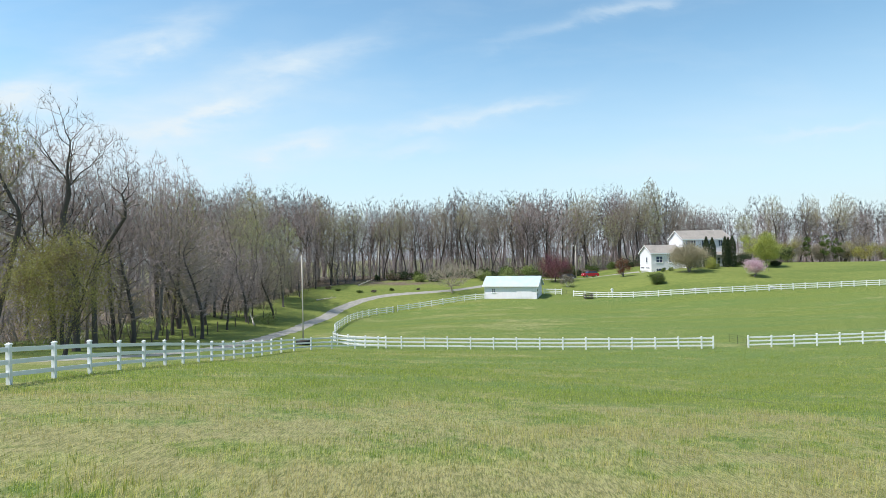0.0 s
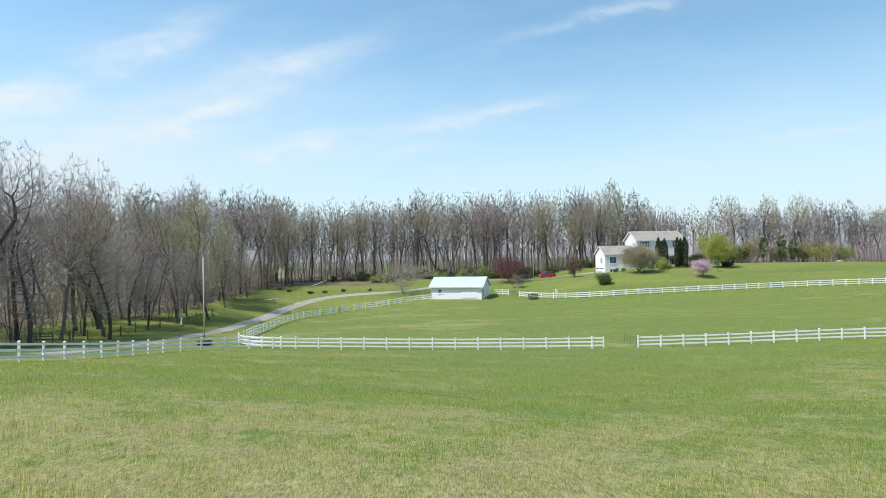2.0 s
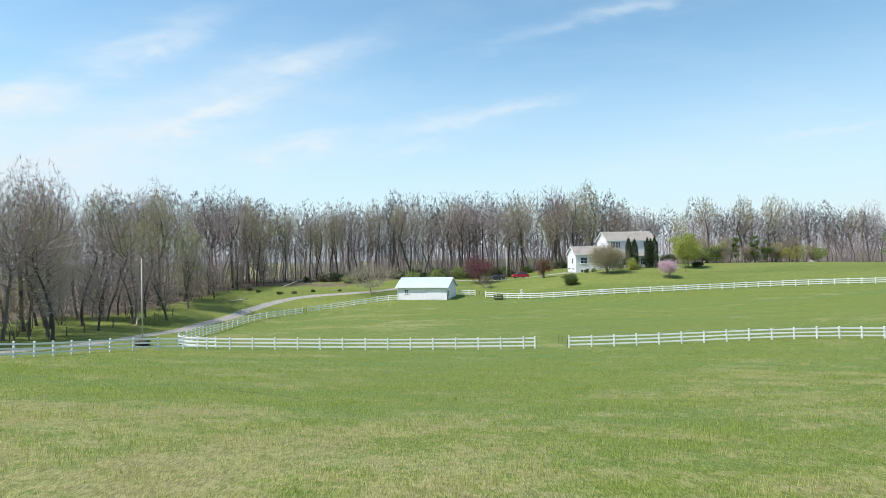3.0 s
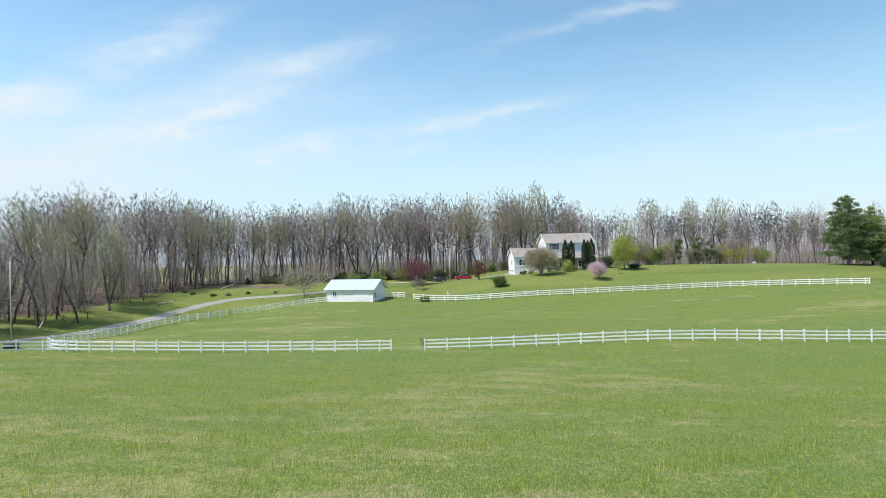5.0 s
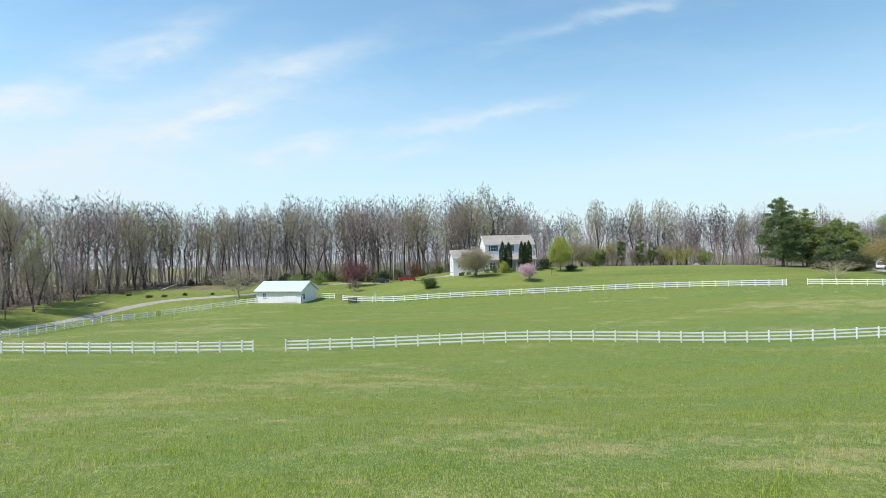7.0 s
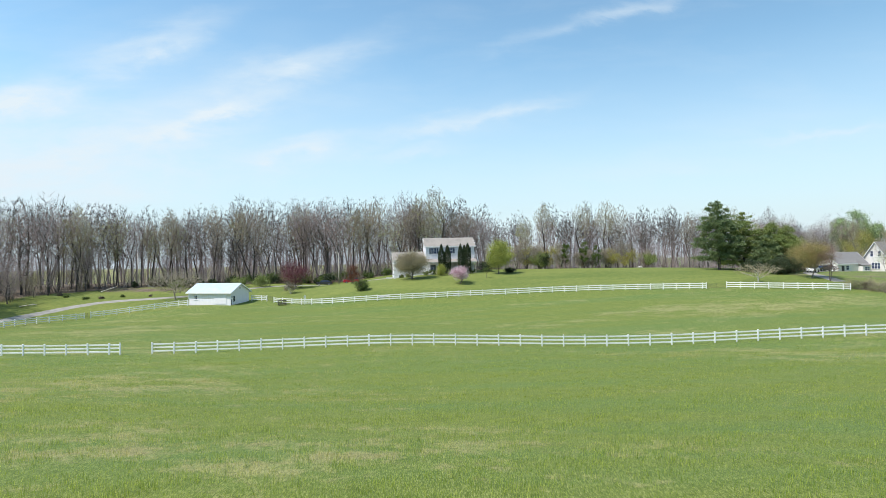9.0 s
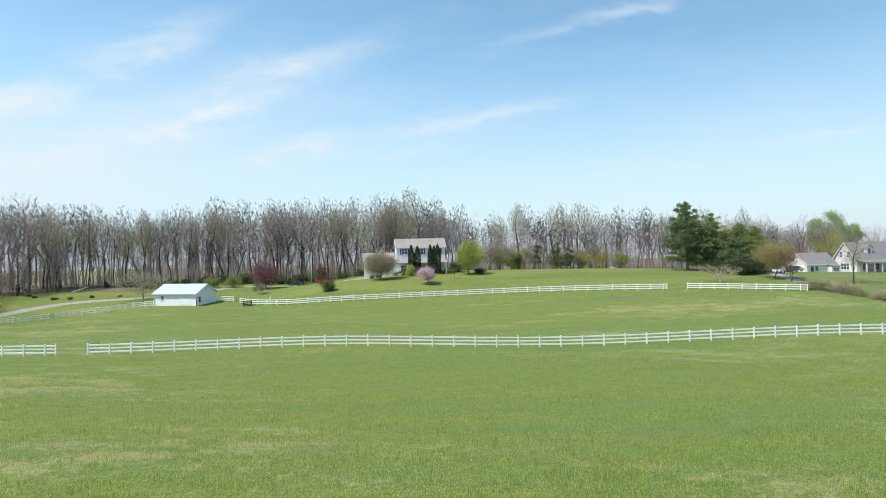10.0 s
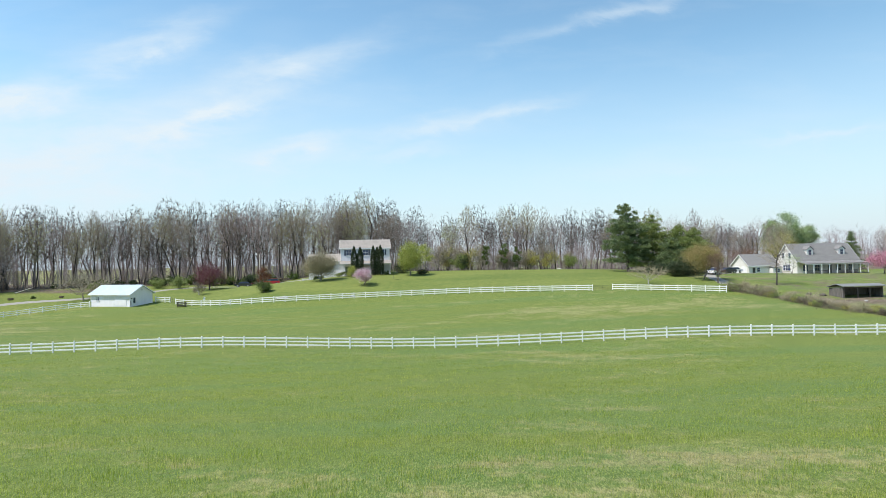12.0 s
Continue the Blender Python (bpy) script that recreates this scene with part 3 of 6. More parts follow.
make_fence([(-12.8, 4.3), (-13.9, 15), (-14.4, 21), (-14.9, 28), (-15.3, 35), (-15.9, 45), (-16.1, 53), (-15.5, 58.8), (-13.6, 62.4), (-10.5, 64.4), (-5, 65), (8, 65), (29.4, 64.9)], "white three-rail vinyl fence curving along a driveway")
make_fence([(33.2, 64.8), (50, 65), (90, 65), (120, 65), (150, 65), (172, 65)], "white three-rail vinyl fence running over a low rise")
make_fence([(-6.5, 65.4), (-10.5, 67.1), (-13.2, 70.8), (-13.9, 75.7), (-17.0, 92.1), (-17.6, 102.8), (-17.1, 111.7), (-16.1, 117.1), (-13.9, 121.2), (-10.7, 124.0)], "white three-rail vinyl fence rounding a paddock corner")
make_fence([(-9.8, 124.9), (-5.3, 126.7), (-0.1, 128.1), (3.7, 129.5), (5.9, 130.3), (9.0, 130.3)], "white three-rail vinyl fence climbing to a shed")
make_fence([(22.6, 133.5), (26.4, 132.6)], "short white three-rail vinyl fence panel beside a shed")
make_fence([(28.6, 130.6), (33, 128.6), (45, 125.2), (60, 124), (75, 123.9), (90, 123.5), (105, 121.3), (121.3, 117.3)], "white three-rail vinyl fence below a house lawn")
make_fence([(125.3, 116.9), (135, 112.8), (145.2, 109.0)], "white three-rail vinyl fence ending at a brushy hedgerow")


def make_gate(x, y, turn, length, label, thick=0.018):
    z = ground_z(x, y)
    g = thing("farm_gate", pose(x, y, z, 0, 0, turn), label, "gate", "farm gates")
    for h in (0.25, 0.47, 0.69, 0.91, 1.13):
        part("bar", cyl(bmesh.new(), (0.06, 0, h), (length, 0, h), thick, thick, 6), M_IRON, g)
    for s in (0.06, length / 2, length):
        part("upright", cyl(bmesh.new(), (s, 0, 0.22), (s, 0, 1.16), 0.02, 0.02, 6), M_IRON, g)
    for h in (0.35, 1.05):
        part("hinge", boxes((-0.02, 0.07, -0.02, 0.02, h - 0.03, h + 0.03)), M_GALV, g)
    return g


make_gate(-10.6, 124.1, 69, 1.35, "small dark gate between two lengths of white fence")
make_gate(121.4, 117.2, -5, 3.8, "thin dark tube gate closing a fence gap")
make_gate(33.1, 65.0, 99, 3.0, "thin dark tube gate swung open from a white fence", 0.011)
make_gate(26.5, 132.5, -40, 2.2, "thin dark tube gate beside a shed")


# ---- trees ----
def tube(V, F, path, radii, sides):
    """Append a tapered tube along a path."""
    start = len(V)
    n = len(path)
    for i, (p, r) in enumerate(zip(path, radii)):
        d = (path[min(i + 1, n - 1)] - path[max(i - 1, 0)])
        d.normalize()
        u = d.orthogonal().normalized()
        w = d.cross(u)
        for k in range(sides):
            a = 2 * math.pi * k / sides
            V.append(p + (u * math.cos(a) + w * math.sin(a)) * r)
        if i:
            a0, a1 = start + (i - 1) * sides, start + i * sides
            for k in range(sides):
                F.append((a0 + k, a0 + (k + 1) % sides, a1 + (k + 1) % sides, a1 + k))


def wander(rng, p, d, length, steps, bend, lift):
    path = [p.copy()]
    d = d.normalized()
    for i in range(steps):
        d = (d + Vector((rng.gauss(0, bend), rng.gauss(0, bend), rng.gauss(0, bend * 0.7) + lift))).normalized()
        p = p + d * (length / steps)
        path.append(p.copy())
    return path


def twig(V, F, rng, p, d, length, width, bent=True):
    """One thin flat sprig, bent once or straight."""
    side = d.cross(Vector((rng.gauss(0, 1), rng.gauss(0, 1), rng.gauss(0, 1))))
    if side.length < 1e-4:
        side = d.orthogonal()
    side = side.normalized() * width * 0.5
    if not bent:
        s = len(V)
        V.extend((p - side, p + side, p + d * length))
        F.append((s, s + 1, s + 2))
        return
    mid = p + d * length * 0.55
    end = mid + (d + Vector((rng.gauss(0, 0.35), rng.gauss(0, 0.35), rng.gauss(0, 0.25) + 0.12))).normalized() * length * 0.5
    s = len(V)
    V.extend((p - side, p + side, mid + side * 0.7, mid - side * 0.7, end))
    F.append((s, s + 1, s + 2, s + 3))
    F.append((s + 3, s + 2, s + 4))


def leaf(V, F, rng, p, size, up=0.0):
    n = Vector((rng.gauss(0, 1), rng.gauss(0, 1), rng.gauss(0, 1) + up)).normalized()
    u = n.orthogonal().normalized() * size * rng.uniform(0.6, 1.1)
    w = n.cross(u).normalized() * size * rng.uniform(0.5, 0.9)
    s = len(V)
    V.extend((p - u, p - w * 0.6, p + u, p + w * 0.6))
    F.append((s, s + 1, s + 2, s + 3))


def colonise(g, P, D, parent, attr, step, reach, kill, up, wild):
    """Grows branches from the nodes P towards the points attr until they are all reached."""
    P, D, parent, kids = list(P), list(D), list(parent), [0] * len(P)
    A = np.asarray(attr)
    N = np.asarray(P)
    gap = np.linalg.norm(A[:, None] - N[None], axis=2)
    near, far = gap.argmin(1), gap.min(1)
    for turn in range(90):
        on = far < reach
        if not on.any():
            break
        N = np.asarray(P)
        v = A[on] - N[near[on]]
        v /= np.linalg.norm(v, axis=1)[:, None]
        owner = near[on]
        order = np.argsort(owner, kind="stable")
        owner, v = owner[order], v[order]
        fresh = []
        for i, start, count in zip(*np.unique(owner, return_index=True, return_counts=True)):
            if kids[i] > 3:
                continue
            w = v[start:start + count]
            mean = w.mean(0)
            if np.linalg.norm(mean) < 0.45:
                mean = w[g.integers(count)]
            d = 0.85 * mean / np.linalg.norm(mean) + 0.36 * D[i] + (0, 0, up) + g.normal(0, wild, 3)
            d /= np.linalg.norm(d)
            kids[i] += 1
            fresh.append(len(P))
            P.append(P[i] + d * step)
            D.append(d)
            parent.append(int(i))
            kids.append(0)
        if not fresh:
            break
        gap = np.linalg.norm(A[:, None] - np.asarray([P[i] for i in fresh])[None], axis=2)
        best = gap.argmin(1)
        less = gap[np.arange(len(A)), best]
        near = np.where(less < far, np.asarray(fresh)[best], near)
        far = np.minimum(far, less)
        keep = far > kill
        A, near, far = A[keep], near[keep], far[keep]
        if not len(A):
            break
    return P, D, parent


def wild_tree(seed, height, crown_r, base, spine=None, stems=1, leader=0.62, points=420, step=0.85, kill=1.0, up=0.10, wild=0.16, twigs=2300, long=0.8, width=0.042, tip=0.011, girth=0.011, bark=None, twigmat=None, buds=0, budmat=None, budsize=0.12, crook=0.05, name="deciduous_tree", label="", category="tree"):
    """A leafless broadleaf tree: stems whose limbs fork out to fill a lobed crown, ending in fine twigs."""
    g, rg = np.random.default_rng(seed), random.Random(seed)
    # the lobed dome that the crown fills
    ph = g.uniform(0, 6.28, 6)
    pts = []
    while len(pts) < points:
        u, az, k = g.random(), g.uniform(0, 2 * math.pi), g.random() ** 0.42
        wide = math.sqrt(max(1 - ((u - 0.52) / 0.48) ** 2, 0)) if u > 0.52 else 0.42 + 0.58 * u / 0.52
        if g.random() > wide ** 2 * 0.9 + 0.1:
            continue
        lobe = 1 + 0.20 * math.sin(2 * az + ph[0] + 3 * u) + 0.16 * math.sin(3 * az + ph[1] - 5 * u) + 0.12 * math.sin(9 * u + ph[2] + az)
        r = crown_r * wide * k * lobe
        top = height * (0.93 + 0.07 * math.sin(2 * az + ph[3]) * k)
        pts.append((r * math.cos(az), r * math.sin(az), base * height + (top - base * height) * u))
    P, D, parent = [], [], []
    for s in range(stems):
        a = 2 * math.pi * (s / stems + rg.random() * 0.2)
        out = Vector((math.cos(a), math.sin(a), 0)) * (stems > 1)
        if spine:
            line = smooth_line(spine, step)
        else:
            n = max(3, int(height * leader / step))
            line = wander(rg, out * 0.15 - Vector((0, 0, 0.3)), out * 0.38 + Vector((0, 0, 1)), height * leader, n, crook, 0.03)
        for i, q in enumerate(line):
            parent.append(len(P) - 1 if i else -1)
            P.append(np.array(q))
            d = np.array(line[min(i + 1, len(line) - 1)] - line[max(i - 1, 0)])
            D.append(d / np.linalg.norm(d))
    if spine:
        off = np.array(spine[-1])
        pts = [(x + off[0] * min(1, z / off[2]), y + off[1] * min(1, z / off[2]), z) for x, y, z in pts]
    P, D, parent = colonise(g, P, D, parent, pts, step, 8 * step, kill, up, wild)
    n = len(P)
    # girths add up from the tips to the foot, so that the foot is girth times the height
    ends = n - len({p for p in parent if p >= 0})
    power = min(max(math.log(ends / stems) / math.log(girth * height / tip), 1.5), 3.0)
    R = np.zeros(n)
    heir, most = [-1] * n, [0.0] * n
    for i in range(n - 1, -1, -1):
        R[i] = tip if R[i] == 0 else R[i] ** (1 / power)
        p = parent[i]
        if p >= 0:
            R[p] += R[i] ** power
            if R[i] > most[p]:
                heir[p], most[p] = i, R[i]
    R *= np.array([1 - 0.3 * p[2] / height for p in P])
    V3 = [Vector(p) for p in P]
    WV, WF, TV, TF, BV, BF = [], [], [], [], [], []
    limit = 0.034
    for i in range(n):
        p = parent[i]
        if p >= 0 and heir[p] == i:
            continue
        chain = [i] if p < 0 else [p, i]
        while heir[chain[-1]] >= 0:
            chain.append(heir[chain[-1]])
        rad = [min(R[c], R[chain[min(1, len(chain) - 1)]] * 1.1) if c == p else R[c] for c in chain]
        if p < 0:
            rad[0] *= 1.45
            if len(rad) > 1:
                rad[1] *= 1.12
        cut = next((k for k, r in enumerate(rad) if r < limit), len(chain))
        if cut >= 2:
            keep = sorted({*range(0, cut, 2), cut - 1})
            tube(WV, WF, [V3[chain[c]] for c in keep], [rad[c] for c in keep], 6 if rad[0] > 0.12 else 4)
        thin = chain[max(cut - 1, 0):]
        if len(thin) >= 2:
            pick = thin[:-1:3] + [thin[-1]] if len(thin) > 2 else thin
            tube(TV, TF, [V3[c] for c in pick], [max(R[c], 0.009) for c in pick[:-1]] + [0.004], 3)
    fine = [i for i in range(n) if R[i] < 0.030]
    fine += [i for i in fine if heir[i] < 0] * 2
    for k in range(twigs):
        i = fine[rg.randrange(len(fine))]
        d = Vector(D[i])
        q = V3[i] - d * step * rg.random()
        d = (d * 0.7 + Vector((rg.gauss(0, 0.42), rg.gauss(0, 0.42), rg.gauss(0.38, 0.30)))).normalized()
        ln = long * rg.uniform(0.5, 1.25)
        twig(TV, TF, rg, q, d, ln, width, False)
        if k < buds:
            for j in range(2):
                leaf(BV, BF, rg, q + d * ln * rg.random() + Vector((rg.gauss(0, 0.12), rg.gauss(0, 0.12), rg.gauss(0, 0.12))), budsize)
    t = new(name)
    tagged(t, label, category)
    mesh_object("trunk", WV, WF, bark or M_BARK, t, smooth=True)
    crown = mesh_object("crown", TV, TF, twigmat or M_TWIG, t)
    if BV:
        tagged(mesh_object("bud_haze", BV, BF, budmat or M_BUD, crown, "scattered opening buds"), kind="stuff")
    return t


def leafy_tree(name, seed, m, label, category, height, crown_r, crown_h, trunk_r, leaves, material, size, clumps=26, shape=0.0, bark=None, hollow=0.45, limbs=7, group="", stems=1, sprays=False):
    """A tree or shrub with a trunk, limbs, and a crown of many small leaves in clumps."""
    rng = random.Random(seed)
    t = thing(name, m, label, category, group)
    WV, WF = [], []
    cz = height - crown_h / 2
    for s in range(stems):
        d = Vector((rng.gauss(0, 0.10 + 0.2 * (stems > 1)), rng.gauss(0, 0.10 + 0.2 * (stems > 1)), 1))
        tp = wander(rng, Vector((0, 0, -0.2)), d, max(height * 0.82, 0.3), 6, 0.07, 0.05)
        tube(WV, WF, tp, [trunk_r * (1.3 if i == 0 else 1) * (1 - 0.85 * i / 6) for i in range(7)], 6)
        for k in range(limbs):
            p = tp[1 + k % 5].lerp(tp[2 + k % 5], rng.random())
            if p.z < (height - crown_h) * 0.8:
                p = tp[3].copy()
            az = k * 2.4 + rng.random()
            d = Vector((math.cos(az), math.sin(az), rng.uniform(0.3, 1.0)))
            lp = wander(rng, p, d, crown_r * rng.uniform(0.6, 1.0), 4, 0.14, 0.08)
            tube(WV, WF, lp, [trunk_r * 0.42 * (1 - 0.8 * i / 4) for i in range(5)], 4)
    mesh_object("trunk", WV, WF, bark or M_BARK, t, smooth=True)
    V, F = [], []
    centres = []
    for k in range(clumps):
        while True:
            q = Vector((rng.uniform(-1, 1), rng.uniform(-1, 1), rng.uniform(-1, 1)))
            if hollow < q.length < 1.0:
                break
        k2 = 1.0 - shape * max(q.z, 0) - 0.25 * shape * max(-q.z, 0)
        centres.append((Vector((q.x * crown_r * 0.84 * k2, q.y * crown_r * 0.84 * k2, cz + q.z * crown_h * 0.43)), rng.uniform(0.26, 0.46) * (0.62 if height > 15 else 1.0)))
    if not sprays:
        leaves, size = int(leaves * 1.9), size * 0.74
    for k in range(leaves):
        c, r = centres[rng.randrange(clumps)]
        o = Vector((rng.gauss(0, 0.5), rng.gauss(0, 0.5), rng.gauss(0, 0.42)))
        q = c + o * r * crown_r
        if sprays:
            out = (q - Vector((0, 0, height - crown_h))).normalized()
            twig(V, F, rng, q, (out + Vector((rng.gauss(0, 0.5), rng.gauss(0, 0.5), rng.gauss(0.1, 0.4)))).normalized(), size * rng.uniform(5, 10), size * 0.45)
            if k % 2 == 0:
                leaf(V, F, rng, q, size * 1.1, 0.3)
        else:
            leaf(V, F, rng, q, size * 1.45, 0.4)
    mesh_object("crown", V, F, material, t)
    return t


def conifer(name, seed, m, label, height, width, material, tiers=17, sprigs=3400, bare=0.12, ragged=0.25, size=0.34, group="", point=1.0):
    """An evergreen: straight trunk, tiers of boughs hung with needle sprigs."""
    rng = random.Random(seed)
    t = thing(name, m, label, "tree", group)
    V, F = [], []
    tube(V, F, [Vector((0, 0, -0.3)), Vector((0.05, 0, height * 0.5)), Vector((0, 0.05, height * 0.97))], [height * 0.017 + 0.08, height * 0.011 + 0.05, 0.03], 7)
    boughs = []
    for k in range(tiers):
        f = k / (tiers - 1)
        z = height * (bare + (0.97 - bare) * f)
        reach = width * 0.5 * ((1 - f) ** point * 0.92 + 0.09)
        for b in range(5 if f < 0.8 else 4):
            az = b * 1.257 + k * 0.7 + rng.uniform(-0.3, 0.3)
            ln = reach * rng.uniform(1 - ragged, 1 + ragged * 0.6)
            p = Vector((0, 0, z + rng.uniform(-0.3, 0.3)))
            path = wander(rng, p, Vector((math.cos(az), math.sin(az), 0.12 + 0.35 * f)), ln, 4, 0.07, 0.02)
            tube(V, F, path, [0.06 * (1 - 0.8 * i / 4) for i in range(5)], 3)
            boughs.append((path, ln))
    mesh_object("trunk", V, F, M_BARK_DARK, t, smooth=True)
    V, F = [], []
    pads = []
    for path, ln in boughs:
        for k in range(2 + int(ln * 1.3)):
            s = math.sqrt(rng.random()) * 3.99
            j = int(s)
            p = path[j].lerp(path[j + 1], s - j) + Vector((rng.gauss(0, 0.12), rng.gauss(0, 0.12), 0.05)) * ln
            pads.append((p, rng.uniform(0.35, 0.75) * (0.55 + 0.12 * ln)))
    weights = [b[1] ** 2 for b in pads]
    for i in rng.choices(range(len(pads)), weights, k=sprigs):
        p, r = pads[i]
        o = Vector((rng.gauss(0, 0.62), rng.gauss(0, 0.62), rng.gauss(0.05, 0.36)))
        d = (o + Vector((p.x * 0.15, p.y * 0.15, 0.5))).normalized()
        twig(V, F, rng, p + o * r, d, size * rng.uniform(0.7, 1.3), size * 0.42)
    mesh_object("crown", V, F, material, t)
    return t


def on_ground(x, y, rz=0.0, scale=1.0, tall=1.0, dz=0.0):
    return pose(x, y, ground_z(x, y) + dz, 0, 0, rz) @ Matrix.Diagonal((scale, scale, scale * tall, 1))


# forest kinds, each built once; the plain ones stand in the ranks behind
WOODLAND = "tall leafless woodland tree with a fine grey-brown crown"
BUDDING = "tall woodland tree with buds just opening in its crown"
KINDS = []
for s, cr, bs, ld, bk, tw, nb, bm_ in [
        (11, 4.4, 0.32, 0.46, M_BARK, M_TWIG, 0, None), (12, 3.6, 0.40, 0.52, M_BARK_DARK, M_TWIG_DARK, 0, None),
        (13, 4.6, 0.30, 0.42, M_BARK_DARK, M_TWIG_TAN, 900, M_BUD), (14, 5.0, 0.34, 0.38, M_BARK_DARK, M_TWIG_ROSE, 0, None),
        (15, 3.8, 0.36, 0.50, M_BARK_DARK, M_TWIG_TAN, 240, M_BUD_RED), (16, 4.2, 0.28, 0.36, M_BARK_DARK, M_TWIG, 0, None),
        (17, 3.4, 0.44, 0.56, M_BARK_DARK, M_TWIG_TAN, 600, M_BUD), (18, 5.2, 0.30, 0.34, M_BARK_DARK, M_TWIG_DARK, 0, None)]:
    KINDS.append(wild_tree(s, 24, cr, bs, leader=ld, points=2600, step=0.46, kill=0.58, up=0.10, wild=0.12, twigs=3500, long=0.85, width=0.032, tip=0.0145, girth=0.0085 + 0.0012 * (s % 3), bark=bk, twigmat=tw, buds=nb, budmat=bm_, budsize=0.13, crook=0.035 + 0.008 * (s % 4), label=BUDDING if nb else WOODLAND))
YOUNG = wild_tree(19, 22, 4.2, 0.36, leader=0.6, points=1900, step=0.46, kill=0.62, wild=0.12, twigs=2400, long=0.85, width=0.032, tip=0.010, girth=0.0085, bark=M_BARK, twigmat=M_TWIG_TAN, buds=1900, budmat=M_YOUNG, budsize=0.12, label="tall woodland tree hazy with pale yellow-green young leaves")
RANK = [wild_tree(s, 24, cr, bs, leader=ld, points=900, kill=0.95, step=0.75, up=0.10, wild=0.12, twigs=1250, long=1.1, tip=0.011, width=0.05, girth=0.009, bark=bk, twigmat=M_TWIG, crook=0.045) for s, cr, bs, ld, bk in [(24, 4.0, 0.34, 0.46, M_BARK), (25, 3.5, 0.4, 0.56, M_BARK_DARK), (26, 4.6, 0.30, 0.38, M_BARK), (27, 3.8, 0.36, 0.5, M_BARK_DARK)]]
EDGE = [wild_tree(s, h, cr, bs, leader=ld, points=3200, step=0.40, kill=0.46, up=0.10, wild=0.12, tip=0.010, twigs=4600, long=0.65, width=0.030, girth=0.015, bark=M_BARK_DARK, twigmat=tw, buds=nb, budmat=M_BUD, budsize=0.09, label="spreading leafless tree at the edge of the woods") for s, h, cr, bs, ld, tw, nb in [(21, 17, 4.6, 0.17, 0.72, M_TWIG, 0), (22, 15, 5.0, 0.15, 0.40, M_TWIG, 0), (23, 18, 5.2, 0.22, 0.55, M_TWIG_TAN, 420)]]
UNDER = [wild_tree(s, h, cr, 0.16, stems=3, leader=0.34, points=300, step=0.36, kill=0.45, twigs=420, long=0.6, width=0.030, girth=0.008, tip=0.009, bark=M_BARK_DARK, twigmat=tw, buds=nb, budsize=0.10, crook=0.09, name="understorey_tree", label="thin many-stemmed leafless tree under the woods") for s, h, cr, tw, nb in [(31, 6.5, 2.3, M_TAN, 0), (32, 5.0, 2.0, M_TWIG_TAN, 110), (33, 8.0, 2.5, M_TWIG, 0)]]

placed = {}


def plant(kind, x, y, scale, tall=1.0, group="woods"):
    """Stands a tree of that kind there; the first takes the built one, the rest are copies."""
    rng = random.Random(int(x * 31 + y * 17))
    m = on_ground(x, y, rng.uniform(0, 360), scale, tall)
    if kind.name not in placed:
        placed[kind.name] = 1
        kind.matrix_basis = m
        kind["group"] = group
        return kind
    ob = copy_thing(kind, m)
    ob["group"] = group
    return ob


rng = random.Random(77)


def scatter(n, x0, x1, y0, y1, lo, hi, gap):
    """Spaced random places whose depth into the woods lies between lo and hi."""
    out, tries = [], 0
    while len(out) < n and tries < n * 60:
        tries += 1
        x, y = rng.uniform(x0, x1), rng.uniform(y0, y1)
        d = float(woods_depth(x, y))
        if lo <= d <= hi and all((x - a) ** 2 + (y - b) ** 2 > gap * gap for a, b in out):
            out.append((x, y))
    return out


def wood_height(x, y):
    """The canopy is lower on the far crest and higher on the flank."""
    if y < 148:
        return float(np.interp(y, [50, 80, 110, 148], [1.00, 0.97, 0.98, 1.02]))
    return float(np.interp(x, [-60, -35, -18, 5, 25, 45, 60, 80, 95, 110, 130, 160, 185, 220, 300], [1.12, 1.06, 1.00, 1.10, 1.08, 1.09, 1.14, 0.99, 0.91, 0.93, 0.89, 0.86, 0.80, 0.75, 0.70]))


FLANK = scatter(54, -70, -28, 66, 160, 2, 32, 3.4) + scatter(9, -62, -36, 40, 64, 4, 30, 5.0)
BACK = scatter(255, -45, 215, 150, 235, 1.0, 36, 2.9)
REAR = []
for i, (x, y) in enumerate(FLANK + BACK):
    size, tall = wood_height(x, y) * rng.uniform(0.76 if x > 75 else 0.84, 1.10), rng.uniform(0.95, 1.03)
    if x > 82 and y > 150 and i % 3 == 0:
        continue
    if float(woods_depth(x, y)) > (13 if y > 150 else 18):
        REAR.append((i % 4, x, y, size, tall))
    else:
        plant(KINDS[(i * 7 + int(x)) % 8], x, y, size, tall)
for i, (x, y) in enumerate(scatter(17, -50, -27, 58, 165, -0.5, 7, 5.5)):
    plant(EDGE[i % 3], x, y, rng.uniform(0.75, 1.05))
for i, (x, y) in enumerate(scatter(44, -60, -27, 42, 165, 3.0, 22, 2.1) + scatter(20, -50, -25, 98, 150, 0.3, 8, 2.0)):
    plant(UNDER[i % 3], x, y, rng.uniform(0.7, 1.15), group="understorey")
for i, (x, y) in enumerate(scatter(95, -30, 175, 150, 190, 0.5, 9, 2.0)):
    plant(UNDER[i % 3], x, y, rng.uniform(0.5, 0.95), group="understorey")
# slimmer, younger trees between the tall ones
for i, (x, y) in enumerate(scatter(95, -40, 190, 150, 205, 1.5, 20, 2.4) + scatter(12, -60, -29, 62, 160, 3.0, 16, 2.6)):
    REAR.append((i % 4, x, y, rng.uniform(0.42, 0.68), rng.uniform(1.0, 1.15)))


